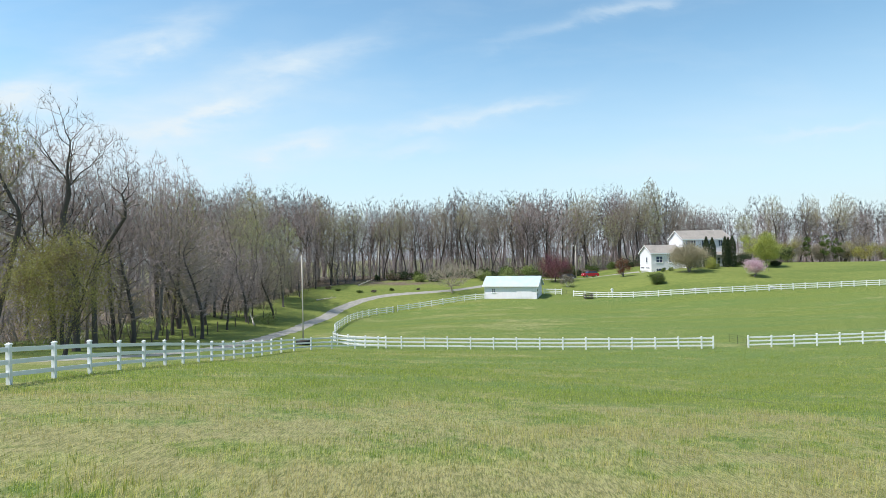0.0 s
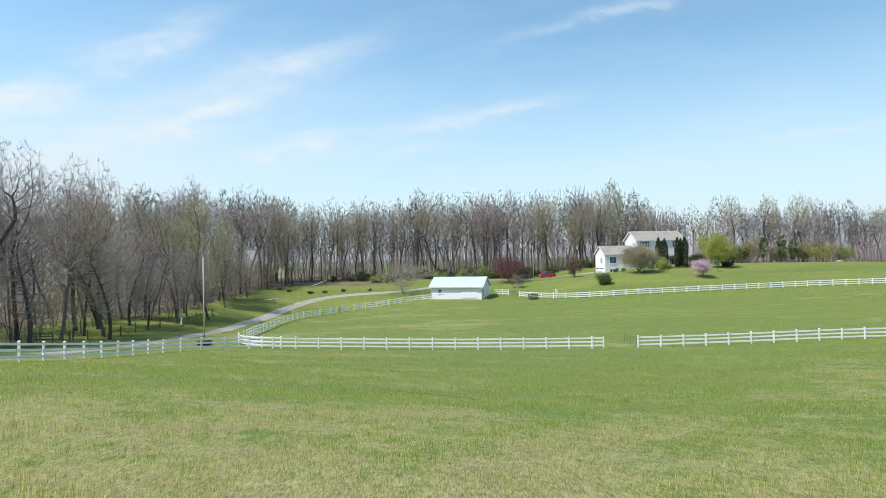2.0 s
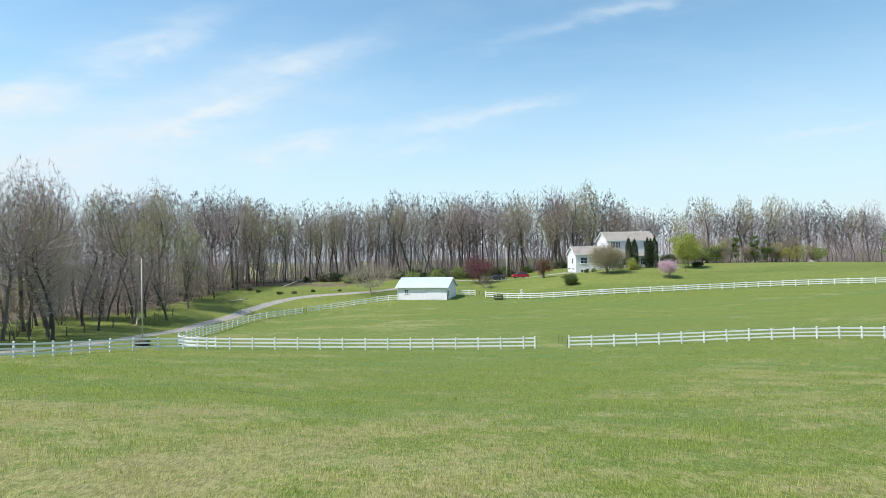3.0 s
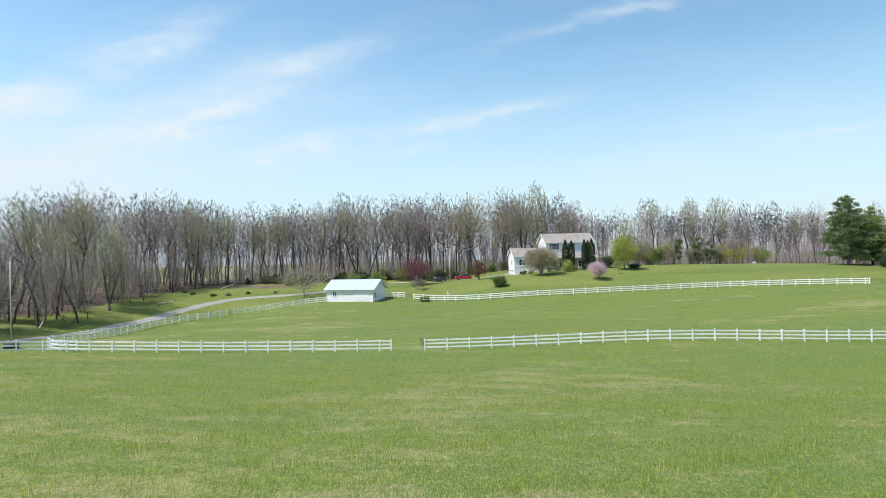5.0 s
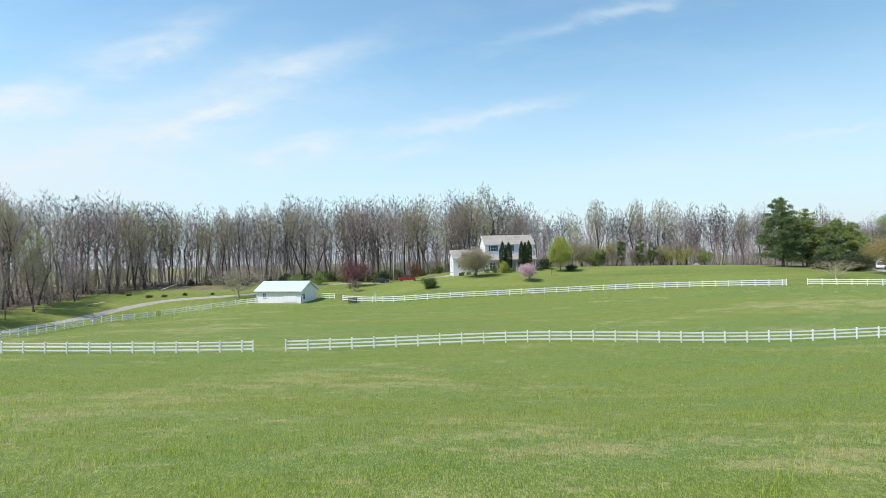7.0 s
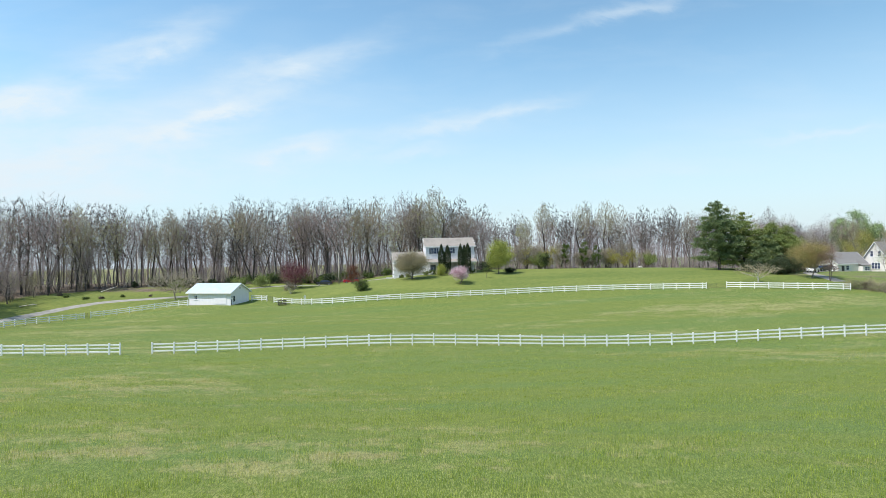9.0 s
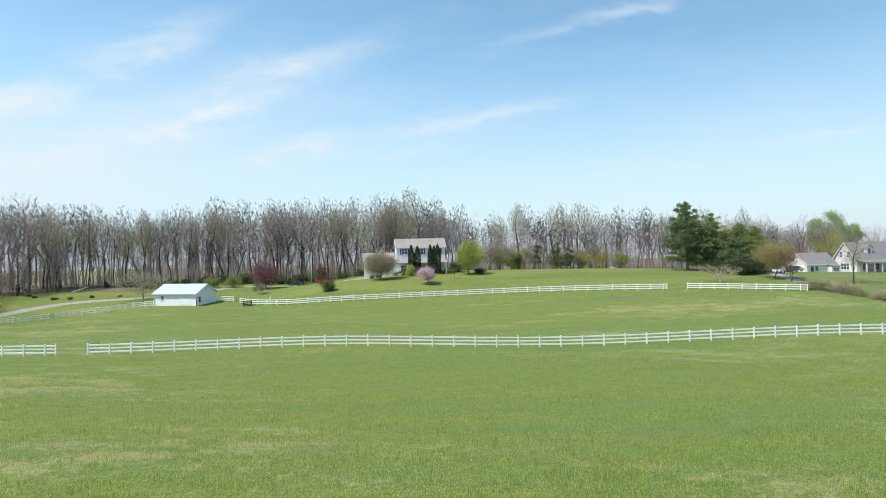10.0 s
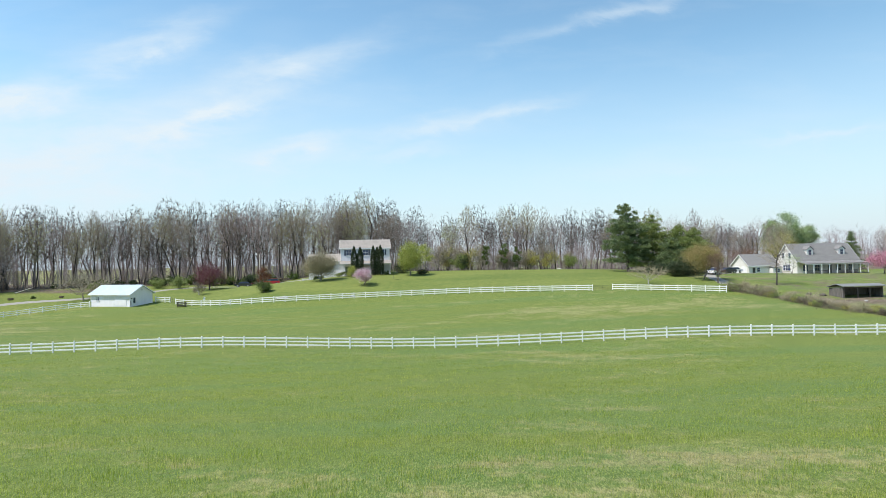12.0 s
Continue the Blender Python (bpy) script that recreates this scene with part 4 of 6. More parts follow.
def make_rear_woods():
    """The crowded ranks behind the front trees, too many to count, in one sheet."""
    bits = []
    for t in RANK:
        for slot, ob in enumerate(t.children):
            me = ob.data
            co, vi = np.empty(len(me.vertices) * 3), np.empty(len(me.loops), int)
            n = np.empty(len(me.polygons), int)
            me.vertices.foreach_get("co", co)
            me.loops.foreach_get("vertex_index", vi)
            me.polygons.foreach_get("loop_total", n)
            bits.append((RANK.index(t), slot, co.reshape(-1, 3), vi, n))
    C, I, N, S, base = [], [], [], [], 0
    g = np.random.default_rng(12)
    for kind, x, y, size, tall in REAR:
        m = np.array(on_ground(x, y, g.uniform(0, 360), size, tall))
        for k, slot, co, vi, n in bits:
            if k == kind:
                C.append(co @ m[:3, :3].T + m[:3, 3])
                I.append(vi + base)
                N.append(n)
                S.append(np.full(len(n), slot))
                base += len(co)
    C, I, N, S = np.concatenate(C), np.concatenate(I), np.concatenate(N), np.concatenate(S)
    me = bpy.data.meshes.new("rear_woods")
    me.vertices.add(len(C))
    me.vertices.foreach_set("co", C.ravel())
    me.loops.add(len(I))
    me.loops.foreach_set("vertex_index", I)
    me.polygons.add(len(N))
    me.polygons.foreach_set("loop_start", np.concatenate([[0], np.cumsum(N)[:-1]]))
    me.polygons.foreach_set("loop_total", N)
    # darker tones than the front trees: the shade of the deep ranks as colour
    me.materials.append(M_BARK_DARK)
    me.materials.append(M_TWIG_DARK)
    me.polygons.foreach_set("material_index", S)
    me.update(calc_edges=True)
    for t in RANK:
        for ob in [*t.children, t]:
            bpy.data.objects.remove(ob)
    return tagged(new("rear_woods", me), "crowded leafless trees in the ranks behind the front of the woods", "woods", kind="stuff")


make_rear_woods()
# trees that stand out at the edge
for x, y, k in ((-24.5, 160.5, 0.92), (-17.0, 167.5, 0.88), (-12.0, 172.0, 0.95), (-31.5, 116.0, 0.9), (-34.0, 101.0, 0.95), (93.0, 182.0, 0.82), (52.0, 181.0, 0.9), (64.0, 180.0, 0.95)):
    plant(YOUNG, x, y, k)
plant(EDGE[0], -29.8, 72.8, 0.95, 1.05)
plant(EDGE[2], -29.5, 102.8, 0.8)
BIG = [wild_tree(41, 24.5, 4.2, 0.62, [(0, 0, -0.3), (0.0, 0.1, 5.0), (-0.3, 0.2, 9.4), (-1.3, 0.3, 12.0), (-0.65, 0.2, 14.7), (-0.6, 0.1, 15.6)], points=700, step=0.5, kill=0.65, up=0.28, wild=0.20, twigs=900, width=0.028, tip=0.013, girth=0.019, bark=M_BARK_DARK, label="tall crooked old tree with a twisted trunk"),
       wild_tree(43, 20.8, 3.4, 0.60, [(0, 0, -0.3), (-0.1, 0.1, 4.0), (0.0, 0.1, 7.2), (0.8, 0.2, 9.7), (2.6, 0.3, 12.5), (3.2, 0.2, 13.6), (2.9, 0.1, 15.5)], points=520, step=0.5, kill=0.65, up=0.26, wild=0.20, twigs=700, width=0.028, tip=0.013, girth=0.020, bark=M_BARK_DARK, label="leaning crooked old tree with a twisted trunk")]
for ob, x, y in ((BIG[0], -34.2, 55.0), (BIG[1], -35.4, 60.0)):
    ob.matrix_basis = on_ground(x, y)
    ob["group"] = "woods"
plant(KINDS[3], -44.0, 58.0, 1.0)
plant(KINDS[0], -41.0, 66.0, 0.98)
plant(KINDS[7], -48.5, 63.0, 1.05)
plant(EDGE[1], -41.5, 50, 1.0)
plant(EDGE[0], -46.0, 60, 0.95)


def make_far_woods():
    """Uncountable trees behind the front ranks: stems and twig sprays in one sheet of growth."""
    r = random.Random(9)
    V, F = [], []
    for k in range(900):
        while True:
            x, y = (r.uniform(-40, 330), r.uniform(160, 285)) if k % 4 else (r.uniform(-130, -50), r.uniform(20, 260))
            d = float(woods_depth(x, y))
            if 20 < d < 85:
                break
        z = ground_z(x, y)
        h = r.uniform(17, 22.5) * wood_height(x, y)
        p = wander(r, Vector((x, y, z - 0.3)), Vector((0, 0, 1)), h * 0.9, 4, 0.05, 0.05)
        tube(V, F, p, [0.24, 0.2, 0.15, 0.09, 0.03], 4)
        for j in range(110):
            t = r.uniform(0.04, 1.0)
            q = Vector((x, y, z + h * t)) + Vector((r.gauss(0, 2.0), r.gauss(0, 2.0), 0)) * (1.2 - 0.5 * t)
            twig(V, F, r, q, Vector((r.gauss(0, 0.6), r.gauss(0, 0.6), 0.7)).normalized(), r.uniform(1.0, 2.4), 0.085, False)
    for k in range(900):
        while True:
            x, y = (r.uniform(-30, 300), r.uniform(160, 250)) if k % 4 else (r.uniform(-110, -35), r.uniform(25, 240))
            d = float(woods_depth(x, y))
            if 9 < d < 52:
                break
        z = ground_z(x, y)
        for j in range(44):
            q = Vector((x + r.gauss(0, 1.7), y + r.gauss(0, 1.7), z + 7.5 * r.random() ** 1.5))
            twig(V, F, r, q, Vector((r.gauss(0, 0.5), r.gauss(0, 0.5), 0.9)).normalized(), r.uniform(1.2, 3.0), 0.085)
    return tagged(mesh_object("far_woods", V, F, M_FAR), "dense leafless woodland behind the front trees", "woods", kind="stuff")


make_far_woods()


def make_underbrush():
    """Briars and saplings along the foot of the woods."""
    r = random.Random(15)
    V, F = [], []
    for k in range(3600):
        x, y = r.uniform(-60, 215), r.uniform(40, 215)
        d = float(woods_depth(x, y))
        if not (-0.8 if y > 150 else (6.0 if y < 98 else 1.0)) < d < 15:
            continue
        z = ground_z(x, y)
        h = r.uniform(0.5, 1.9)
        for j in range(26):
            q = Vector((x + r.gauss(0, 0.9), y + r.gauss(0, 0.9), z - 0.05))
            twig(V, F, r, q, Vector((r.gauss(0, 0.5), r.gauss(0, 0.5), 1)).normalized(), h * r.uniform(0.5, 1.1), 0.035)
    return tagged(mesh_object("underbrush", V, F, M_BRUSH), "tangled tan briars along the foot of the woods", "underbrush", kind="stuff")


make_underbrush()


# ---- trees and shrubs of the gardens ----
leafy_tree("budding_tree", 51, on_ground(-30.2, 47.0), "small tree with yellow-green young leaves before the woods", "tree", 11.0, 4.6, 10.6, 0.16, 11500, M_OLIVE, 0.085, 64, 0.35, M_BARK_DARK, 0.3, 9)
leafy_tree("purple_leaf_tree", 52, on_ground(28.5, 150.9), "round dark plum-red ornamental tree on a lawn", "tree", 7.4, 4.5, 6.7, 0.17, 6800, M_PLUM, 0.11, 60, 0.15, M_BARK_DARK, 0.3)
leafy_tree("rust_shrub", 53, on_ground(44.3, 145.6), "upright rust-red shrub beside a parked car", "shrub", 4.9, 2.0, 4.5, 0.10, 2600, M_RUST, 0.10, 22, 0.1, M_BARK, 0.2, 8, stems=3)
leafy_tree("round_shrub", 54, on_ground(48.1, 133.4), "bushy olive-green shrub behind a white fence", "shrub", 3.0, 1.9, 2.9, 0.07, 3000, M_LEAF, 0.10, 24, 0.1, M_BARK, 0.2, 8, stems=4)
leafy_tree("cherry_tree", 55, on_ground(71.1, 135.5), "small cherry tree covered in pink blossom", "tree", 4.4, 2.5, 3.4, 0.10, 4600, M_PINK, 0.10, 30, 0.2, M_BARK_DARK, 0.25, 9, stems=2)
leafy_tree("lime_tree", 56, on_ground(81.7, 149.5), "rounded tree in fresh lime-green leaf", "tree", 9.2, 3.3, 8.2, 0.16, 13500, M_LIME, 0.11, 110, 0.1, M_BARK, 0.25, 9)
leafy_tree("young_leaf_tree", 57, on_ground(85.0, 165.0), "thin tree with light green opening leaves", "tree", 8.0, 2.9, 6.2, 0.12, 1900, M_LIME, 0.13, 26, 0.1, M_BARK, 0.2, 10)
leafy_tree("dark_shrub", 58, on_ground(85.0, 151.5), "low dark green shrub on a lawn", "shrub", 1.4, 1.5, 1.4, 0.05, 1300, M_THUJA, 0.11, 14, 0.0, M_BARK, 0.1, 6)
leafy_tree("yellow_shrub", 59, on_ground(66.6, 147.5), "clipped yellow-green rounded shrub by a porch", "shrub", 3.0, 1.6, 3.0, 0.06, 3400, M_LIME, 0.08, 30, 0.05, M_BARK, 0.3, 6)
leafy_tree("dark_hedge_bush", 60, on_ground(79.2, 156.5), "dark evergreen bush at a house corner", "shrub", 3.0, 2.3, 2.9, 0.08, 2400, M_THUJA, 0.13, 20, 0.0, M_BARK, 0.2, 6)
leafy_tree("sapling", 61, on_ground(78.0, 142.0), "slim young tree with a few small leaves", "tree", 2.9, 0.8, 1.6, 0.05, 240, M_LEAF, 0.08, 8, 0.1, M_BARK, 0.2, 5)
for i, (x, y, h) in enumerate([(62.9, 150.6, 1.3), (64.6, 149.6, 1.5), (58.0, 151.0, 1.1), (56.4, 151.6, 1.0), (68.9, 148.9, 1.0), (75.2, 151.8, 1.1)]):
    leafy_tree("foundation_shrub", 70 + i, on_ground(x, y), "low green shrub along a house wall", "shrub", h, h * 0.75, h, 0.04, 700, M_LEAF if i % 2 else M_CEDAR, 0.09, 10, 0.0, M_BARK, 0.1, 5, "foundation shrubs")
leafy_tree("spreading_tree", 81, on_ground(59.5, 143.2), "broad domed tree with tan twigs and tiny buds on a lawn", "tree", 6.4, 4.3, 5.2, 0.16, 20000, M_TAN, 0.078, 100, 0.12, M_BARK, 0.25, 14, stems=3, sprays=True)
orchard_tree = wild_tree(82, 7.6, 6.0, 0.18, leader=0.09, points=2600, step=0.32, kill=0.36, up=0.02, twigs=6500, long=0.55, width=0.030, tip=0.011, girth=0.022, bark=M_TWIG_TAN, twigmat=M_TWIG_TAN, name="orchard_tree", label="low spreading leafless tree beside a white shed")
orchard_tree.matrix_basis = on_ground(2.0, 139.6, 20)
leafy_tree("pale_shrub", 83, on_ground(29.6, 141.5), "pale bare shrub on a lawn", "shrub", 3.2, 1.9, 3.0, 0.05, 900, M_BRUSH, 0.08, 18, 0.0, M_ROCK, 0.2, 9, stems=4, sprays=True)
sprawling_shrub = wild_tree(84, 4.2, 4.6, 0.22, leader=0.16, points=1100, step=0.30, kill=0.34, up=-0.02, wild=0.22, twigs=1500, long=0.5, width=0.026, tip=0.014, girth=0.03, bark=M_ROCK, twigmat=M_TAN, name="sprawling_shrub", label="low sprawling leafless shrub with pale limbs behind a fence", category="shrub")
sprawling_shrub.matrix_basis = on_ground(134.8, 122.6, 60)


def arborvitae(seed, x, y, h, r):
    rng_ = random.Random(seed)
    t = thing("arborvitae", on_ground(x, y), "tall dark columnar arborvitae in front of a porch", "tree", "arborvitae by the porch")
    V, F = [], []
    tube(V, F, [Vector((0, 0, -0.2)), Vector((0, 0, h * 0.8))], [0.09, 0.03], 5)
    mesh_object("trunk", V, F, M_BARK_DARK, t)
    V, F = [], []
    for k in range(3000):
        f = rng_.random() ** 0.85
        rad = r * min(1.0, (1 - f) * 3.2 + 0.08) * (0.95 + 0.05 * math.sin(f * 11 + seed)) * min(1, 0.75 + f * 2)
        a = rng_.uniform(0, 2 * math.pi)
        q = rad * (0.72 + 0.33 * rng_.random())
        leaf(V, F, rng_, Vector((math.cos(a) * q, math.sin(a) * q, 0.15 + f * (h - 0.15))), 0.19)
    mesh_object("crown", V, F, M_THUJA, t)
    return t


for i, (x, y, h, r) in enumerate([(66.9, 150.3, 7.9, 0.85), (68.5, 150.5, 7.6, 0.90), (71.9, 150.8, 7.8, 0.75), (72.9, 151.2, 7.5, 0.8), (73.8, 150.9, 8.0, 0.9)]):
    arborvitae(90 + i, x, y, h, r)

conifer("pine_tree", 101, on_ground(138.6, 148.5), "tall full white pine with dark blue-green needles", 17.4, 11.5, M_NEEDLE, 12, 26000, 0.13, 0.38, 0.40, "evergreens", 0.52)
conifer("pine_tree", 102, on_ground(146.0, 150.5), "tall ragged pine with lighter green needles", 14.6, 12.0, M_CEDAR, 11, 17000, 0.08, 0.40, 0.42, "evergreens", 0.62)
conifer("pine_tree", 103, on_ground(148.5, 144.5), "broad low pine with blue-green needles", 8.5, 9.0, M_NEEDLE, 11, 13000, 0.06, 0.30, 0.42, "evergreens", 0.7)
conifer("cedar_tree", 104, on_ground(151.0, 146.5), "broad olive-green cedar with upswept boughs", 12.0, 12.5, M_CEDAR, 14, 19000, 0.04, 0.28, 0.40, "evergreens", 0.7)
conifer("cedar_tree", 105, on_ground(155.5, 147.0), "dark spreading cedar with layered boughs", 11.0, 12.5, M_CEDAR, 14, 18000, 0.04, 0.28, 0.40, "evergreens", 0.75)
leafy_tree("orange_tree", 106, on_ground(148.4, 126.2), "round tree with orange-green young leaves", "tree", 8.4, 4.4, 6.4, 0.11, 7600, M_ORANGE, 0.12, 46, 0.1, M_BARK, 0.25, 9, stems=2)
leafy_tree("red_budded_tree", 115, on_ground(149.2, 121.0), "small slim tree in thin reddish-brown bud", "tree", 6.8, 2.5, 5.2, 0.09, 1500, M_BUD_RED, 0.09, 26, 0.1, M_BARK_DARK, 0.2, 9, stems=2)
# dark bushes added to give the deep shade beside the cedars its black mass
for i, (x, y, h) in enumerate([(146.0, 134.5, 3.4), (149.5, 137.5, 4.2), (153.0, 142.0, 4.6), (142.5, 139.5, 2.8)]):
    leafy_tree("yew_bush", 116 + i, on_ground(x, y), "dark evergreen bush added in place of deep shade under cedars", "shrub", h, h * 0.9, h, 0.10, 3600, M_THUJA, 0.15, 36, 0.0, M_BARK_DARK, 0.2, 7, "yew bushes")
right_tree = wild_tree(107, 12.2, 3.9, 0.30, leader=0.5, points=1900, step=0.36, kill=0.42, twigs=2600, long=0.6, width=0.024, girth=0.013, bark=M_BARK_DARK, twigmat=M_TWIG_TAN, buds=420, budmat=M_BUD_RED, budsize=0.06, label="leafless tree with reddish buds in a brushy hedgerow")
right_tree.matrix_basis = on_ground(159.4, 116.7, 30)
leafy_tree("redbud_tree", 108, on_ground(203.5, 145.5), "redbud tree covered in magenta-pink blossom", "tree", 6.8, 4.3, 5.6, 0.15, 4200, M_MAGENTA, 0.14, 28, 0.1, M_BARK_DARK, 0.25, 8)
leafy_tree("white_blossom_shrub", 109, on_ground(181.0, 147.6), "small tree with sparse whitish blossom by a porch", "tree", 5.4, 3.0, 4.4, 0.08, 700, M_PALE, 0.09, 18, 0.1, M_BARK, 0.2, 9, stems=2)
leafy_tree("tulip_tree", 110, on_ground(212.0, 205.0), "tall tree in pale green leaf beyond a house", "tree", 21.5, 8.0, 17.0, 0.35, 7500, M_PALE, 0.24, 60, 0.1, M_BARK, 0.3, 10)
leafy_tree("tulip_tree", 111, on_ground(221.0, 208.0), "tall tree in pale green leaf beyond a house", "tree", 18.0, 6.5, 14.0, 0.35, 6000, M_PALE, 0.24, 60, 0.1, M_BARK, 0.3, 10)
leafy_tree("budding_maple", 112, on_ground(196.0, 178.0), "tree with yellowish buds behind a house roof", "tree", 12.5, 6.5, 9.5, 0.25, 3400, M_BUD, 0.16, 36, 0.1, M_BARK, 0.2, 10)
leafy_tree("pink_brown_tree", 113, on_ground(186.0, 182.0), "tree in reddish bud behind a garage", "tree", 9.5, 5.0, 7.5, 0.2, 1700, M_BUD_RED, 0.15, 28, 0.1, M_BARK, 0.2, 9)
conifer("spruce_tree", 114, on_ground(236.0, 204.0), "dark green spruce beyond a house", 13.0, 7.5, M_NEEDLE, 13, 7000, 0.06, 0.3, 0.45, "evergreens", 0.9)
for i, (x, y, s) in enumerate([(178, 196, 0.62), (192, 205, 0.66), (204, 214, 0.6), (244, 200, 0.62), (252, 206, 0.66), (262, 202, 0.62), (272, 208, 0.66), (256, 190, 0.55), (284, 205, 0.62)]):
    plant(KINDS[i % 8], x, y, s)
for i, (x, y, h, r, m_) in enumerate([(95.0, 166.5, 5.0, 3.0, M_CEDAR), (103.0, 167.5, 7.6, 1.7, M_LEAF), (108.5, 167.8, 8.2, 1.6, M_LEAF), (112.5, 168.5, 7.2, 1.9, M_LEAF), (96.5, 166.0, 4.6, 2.0, M_THUJA), (122.0, 169.5, 6.0, 3.0, M_BUD), (128.0, 170.0, 5.0, 2.6, M_CEDAR), (99.0, 168.5, 6.5, 3.4, M_BUD), (92.0, 169.0, 6.8, 3.4, M_BUD), (116.5, 169.5, 5.5, 3.2, M_BUD), (17.5, 157.5, 3.0, 2.8, M_CEDAR), (11.0, 159.5, 2.6, 2.4, M_CEDAR), (34.0, 166.0, 3.2, 2.2, M_THUJA), (-6.0, 158.2, 2.0, 2.2, M_CEDAR), (-2.5, 158.6, 1.8, 2.0, M_THUJA), (24.0, 165.0, 3.6, 2.4, M_CEDAR)]):
    leafy_tree("woodland_edge_bush", 120 + i, on_ground(x, y), "leafy bush at the foot of the woods", "shrub", h, r, h * 0.95, 0.09, 1500, m_, 0.14, 18, 0.1, M_BARK_DARK, 0.2, 7, "woodland edge bushes")

er = random.Random(61)
for i in range(58):
    x = er.uniform(-18, 62)
    y = float(np.interp(x, [-24, -10, 5, 25, 45, 60], [156, 161, 163, 168, 173, 174])) + er.uniform(0.0, 4.5)
    h = er.uniform(1.2, 3.4)
    leafy_tree("woodland_edge_bush", 300 + i, on_ground(x, y), "dark half-evergreen bush at the foot of the woods", "shrub", h, h * er.uniform(0.6, 1.0), h * 0.95, 0.05, 520, (M_THUJA, M_LEAF, M_THUJA, M_BRUSH, M_LEAF)[i % 5], 0.15, 12, 0.1, M_BARK_DARK, 0.2, 6, "woodland edge bushes")
for i in range(12):
    x = er.uniform(84, 134)
    h = er.uniform(4.5, 8.5)
    leafy_tree("woodland_thicket", 340 + i, on_ground(x, 168.5 + er.uniform(0, 6)), "tall tangled tan thicket at the edge of the woods", "shrub", h, h * 0.42, h * 0.95, 0.08, 1500, M_TWIG_TAN, 0.13, 26, 0.1, M_BARK_DARK, 0.1, 8, "woodland edge bushes", 3, True)

# low growth on the bank above the driveway
for i, (x, y, h, m_) in enumerate([(-28.9, 97.3, 1.9, M_CEDAR), (-19.8, 139.6, 0.55, M_LEAF), (-16.6, 140.8, 0.45, M_BRUSH), (-25.2, 140.5, 0.5, M_LEAF), (-27.6, 142.2, 0.6, M_BRUSH), (-12.4, 143.0, 0.5, M_LEAF), (-6.1, 144.0, 0.4, M_BRUSH)]):
    leafy_tree("bank_shrub", 380 + i, on_ground(x, y), "low dark scrubby growth on a grassy bank", "shrub", h, h * (0.9 if i == 0 else 1.4), h, 0.03, 420, m_, 0.10, 10, 0.0, M_BRUSH, 0.1, 5, "bank shrubs", 2)


def make_fallen_trunk(x, y, turn, length, rise, r0):
    """A dead trunk lying with its top propped up, with two snapped limbs."""
    V, F = [], []
    rg = random.Random(int(length * 10))
    path = wander(rg, Vector((0, 0, r0 * 0.6)), Vector((1, 0, rise)), length, 6, 0.05, 0.0)
    tube(V, F, path, [r0 * (1 - 0.6 * k / 6) for k in range(7)], 7)
    for k in (3, 4):
        limb = wander(rg, path[k], Vector((0.6, (-1) ** k, 0.8)), length * 0.25, 3, 0.15, 0.0)
        tube(V, F, limb, [r0 * 0.35, r0 * 0.28, r0 * 0.2, r0 * 0.08], 5)
    ob = mesh_object("fallen_trunk", V, F, M_WOOD, None, smooth=True)
    ob.matrix_basis = on_ground(x, y, turn)
    return tagged(ob, "pale dead tree trunk fallen at the edge of the woods", "log")


make_fallen_trunk(-21.5, 149.0, 35, 4.2, 0.40, 0.14)
make_fallen_trunk(-27.5, 128.0, -20, 4.5, 0.10, 0.15)
make_fallen_trunk(-30.0, 93.5, 120, 5.0, 0.30, 0.14)

# hedgerow between the pasture and the yard on the far side
hedge_line = smooth_line([(146.5, 110.6, 0), (149.5, 107, 0), (151, 101, 0), (152.2, 94, 0), (154, 88, 0), (156.5, 82, 0), (160, 76, 0)], 1.0)
hr = random.Random(33)
for i in range(40):
    if i in (6, 7, 13, 14, 20, 27, 28, 34):
        continue
    p = hedge_line[int(i / 39 * (len(hedge_line) - 1))]
    s = hr.uniform(1.0, 2.1) * (1 - 0.35 * i / 39) * (1.3 if i in (1, 4, 8, 17, 31, 38, 39) else 1)
    leafy_tree("hedgerow_bush", 140 + i, on_ground(p.x + hr.uniform(-0.9, 0.9), p.y + hr.uniform(-0.6, 0.6)), "scrubby half-leafed bush in a hedgerow", "shrub", s, s * 0.95, s * 0.95, 0.04, 420, (M_TAN, M_BUD, M_CEDAR, M_BRUSH, M_TAN)[i % 5], 0.08, 12, 0.0, M_BRUSH, 0.1, 8, "hedgerow bushes", 2, i % 5 in (0, 3, 4))


def make_hedge_brush():
    r = random.Random(19)
    V, F = [], []
    for k in range(300):
        p = hedge_line[r.randrange(len(hedge_line))]
        x, y = p.x + r.gauss(0.4, 1.1), p.y + r.gauss(0, 0.9)
        for j in range(16):
            q = Vector((x + r.gauss(0, 0.5), y + r.gauss(0, 0.5), ground_z(x, y) - 0.05))
            twig(V, F, r, q, Vector((r.gauss(0, 0.6), r.gauss(0, 0.6), 1)).normalized(), r.uniform(0.3, 1.0), 0.03)
    return tagged(mesh_object("hedgerow_brush", V, F, M_BRUSH), "tan tangled briars filling a hedgerow", "underbrush", kind="stuff")


make_hedge_brush()


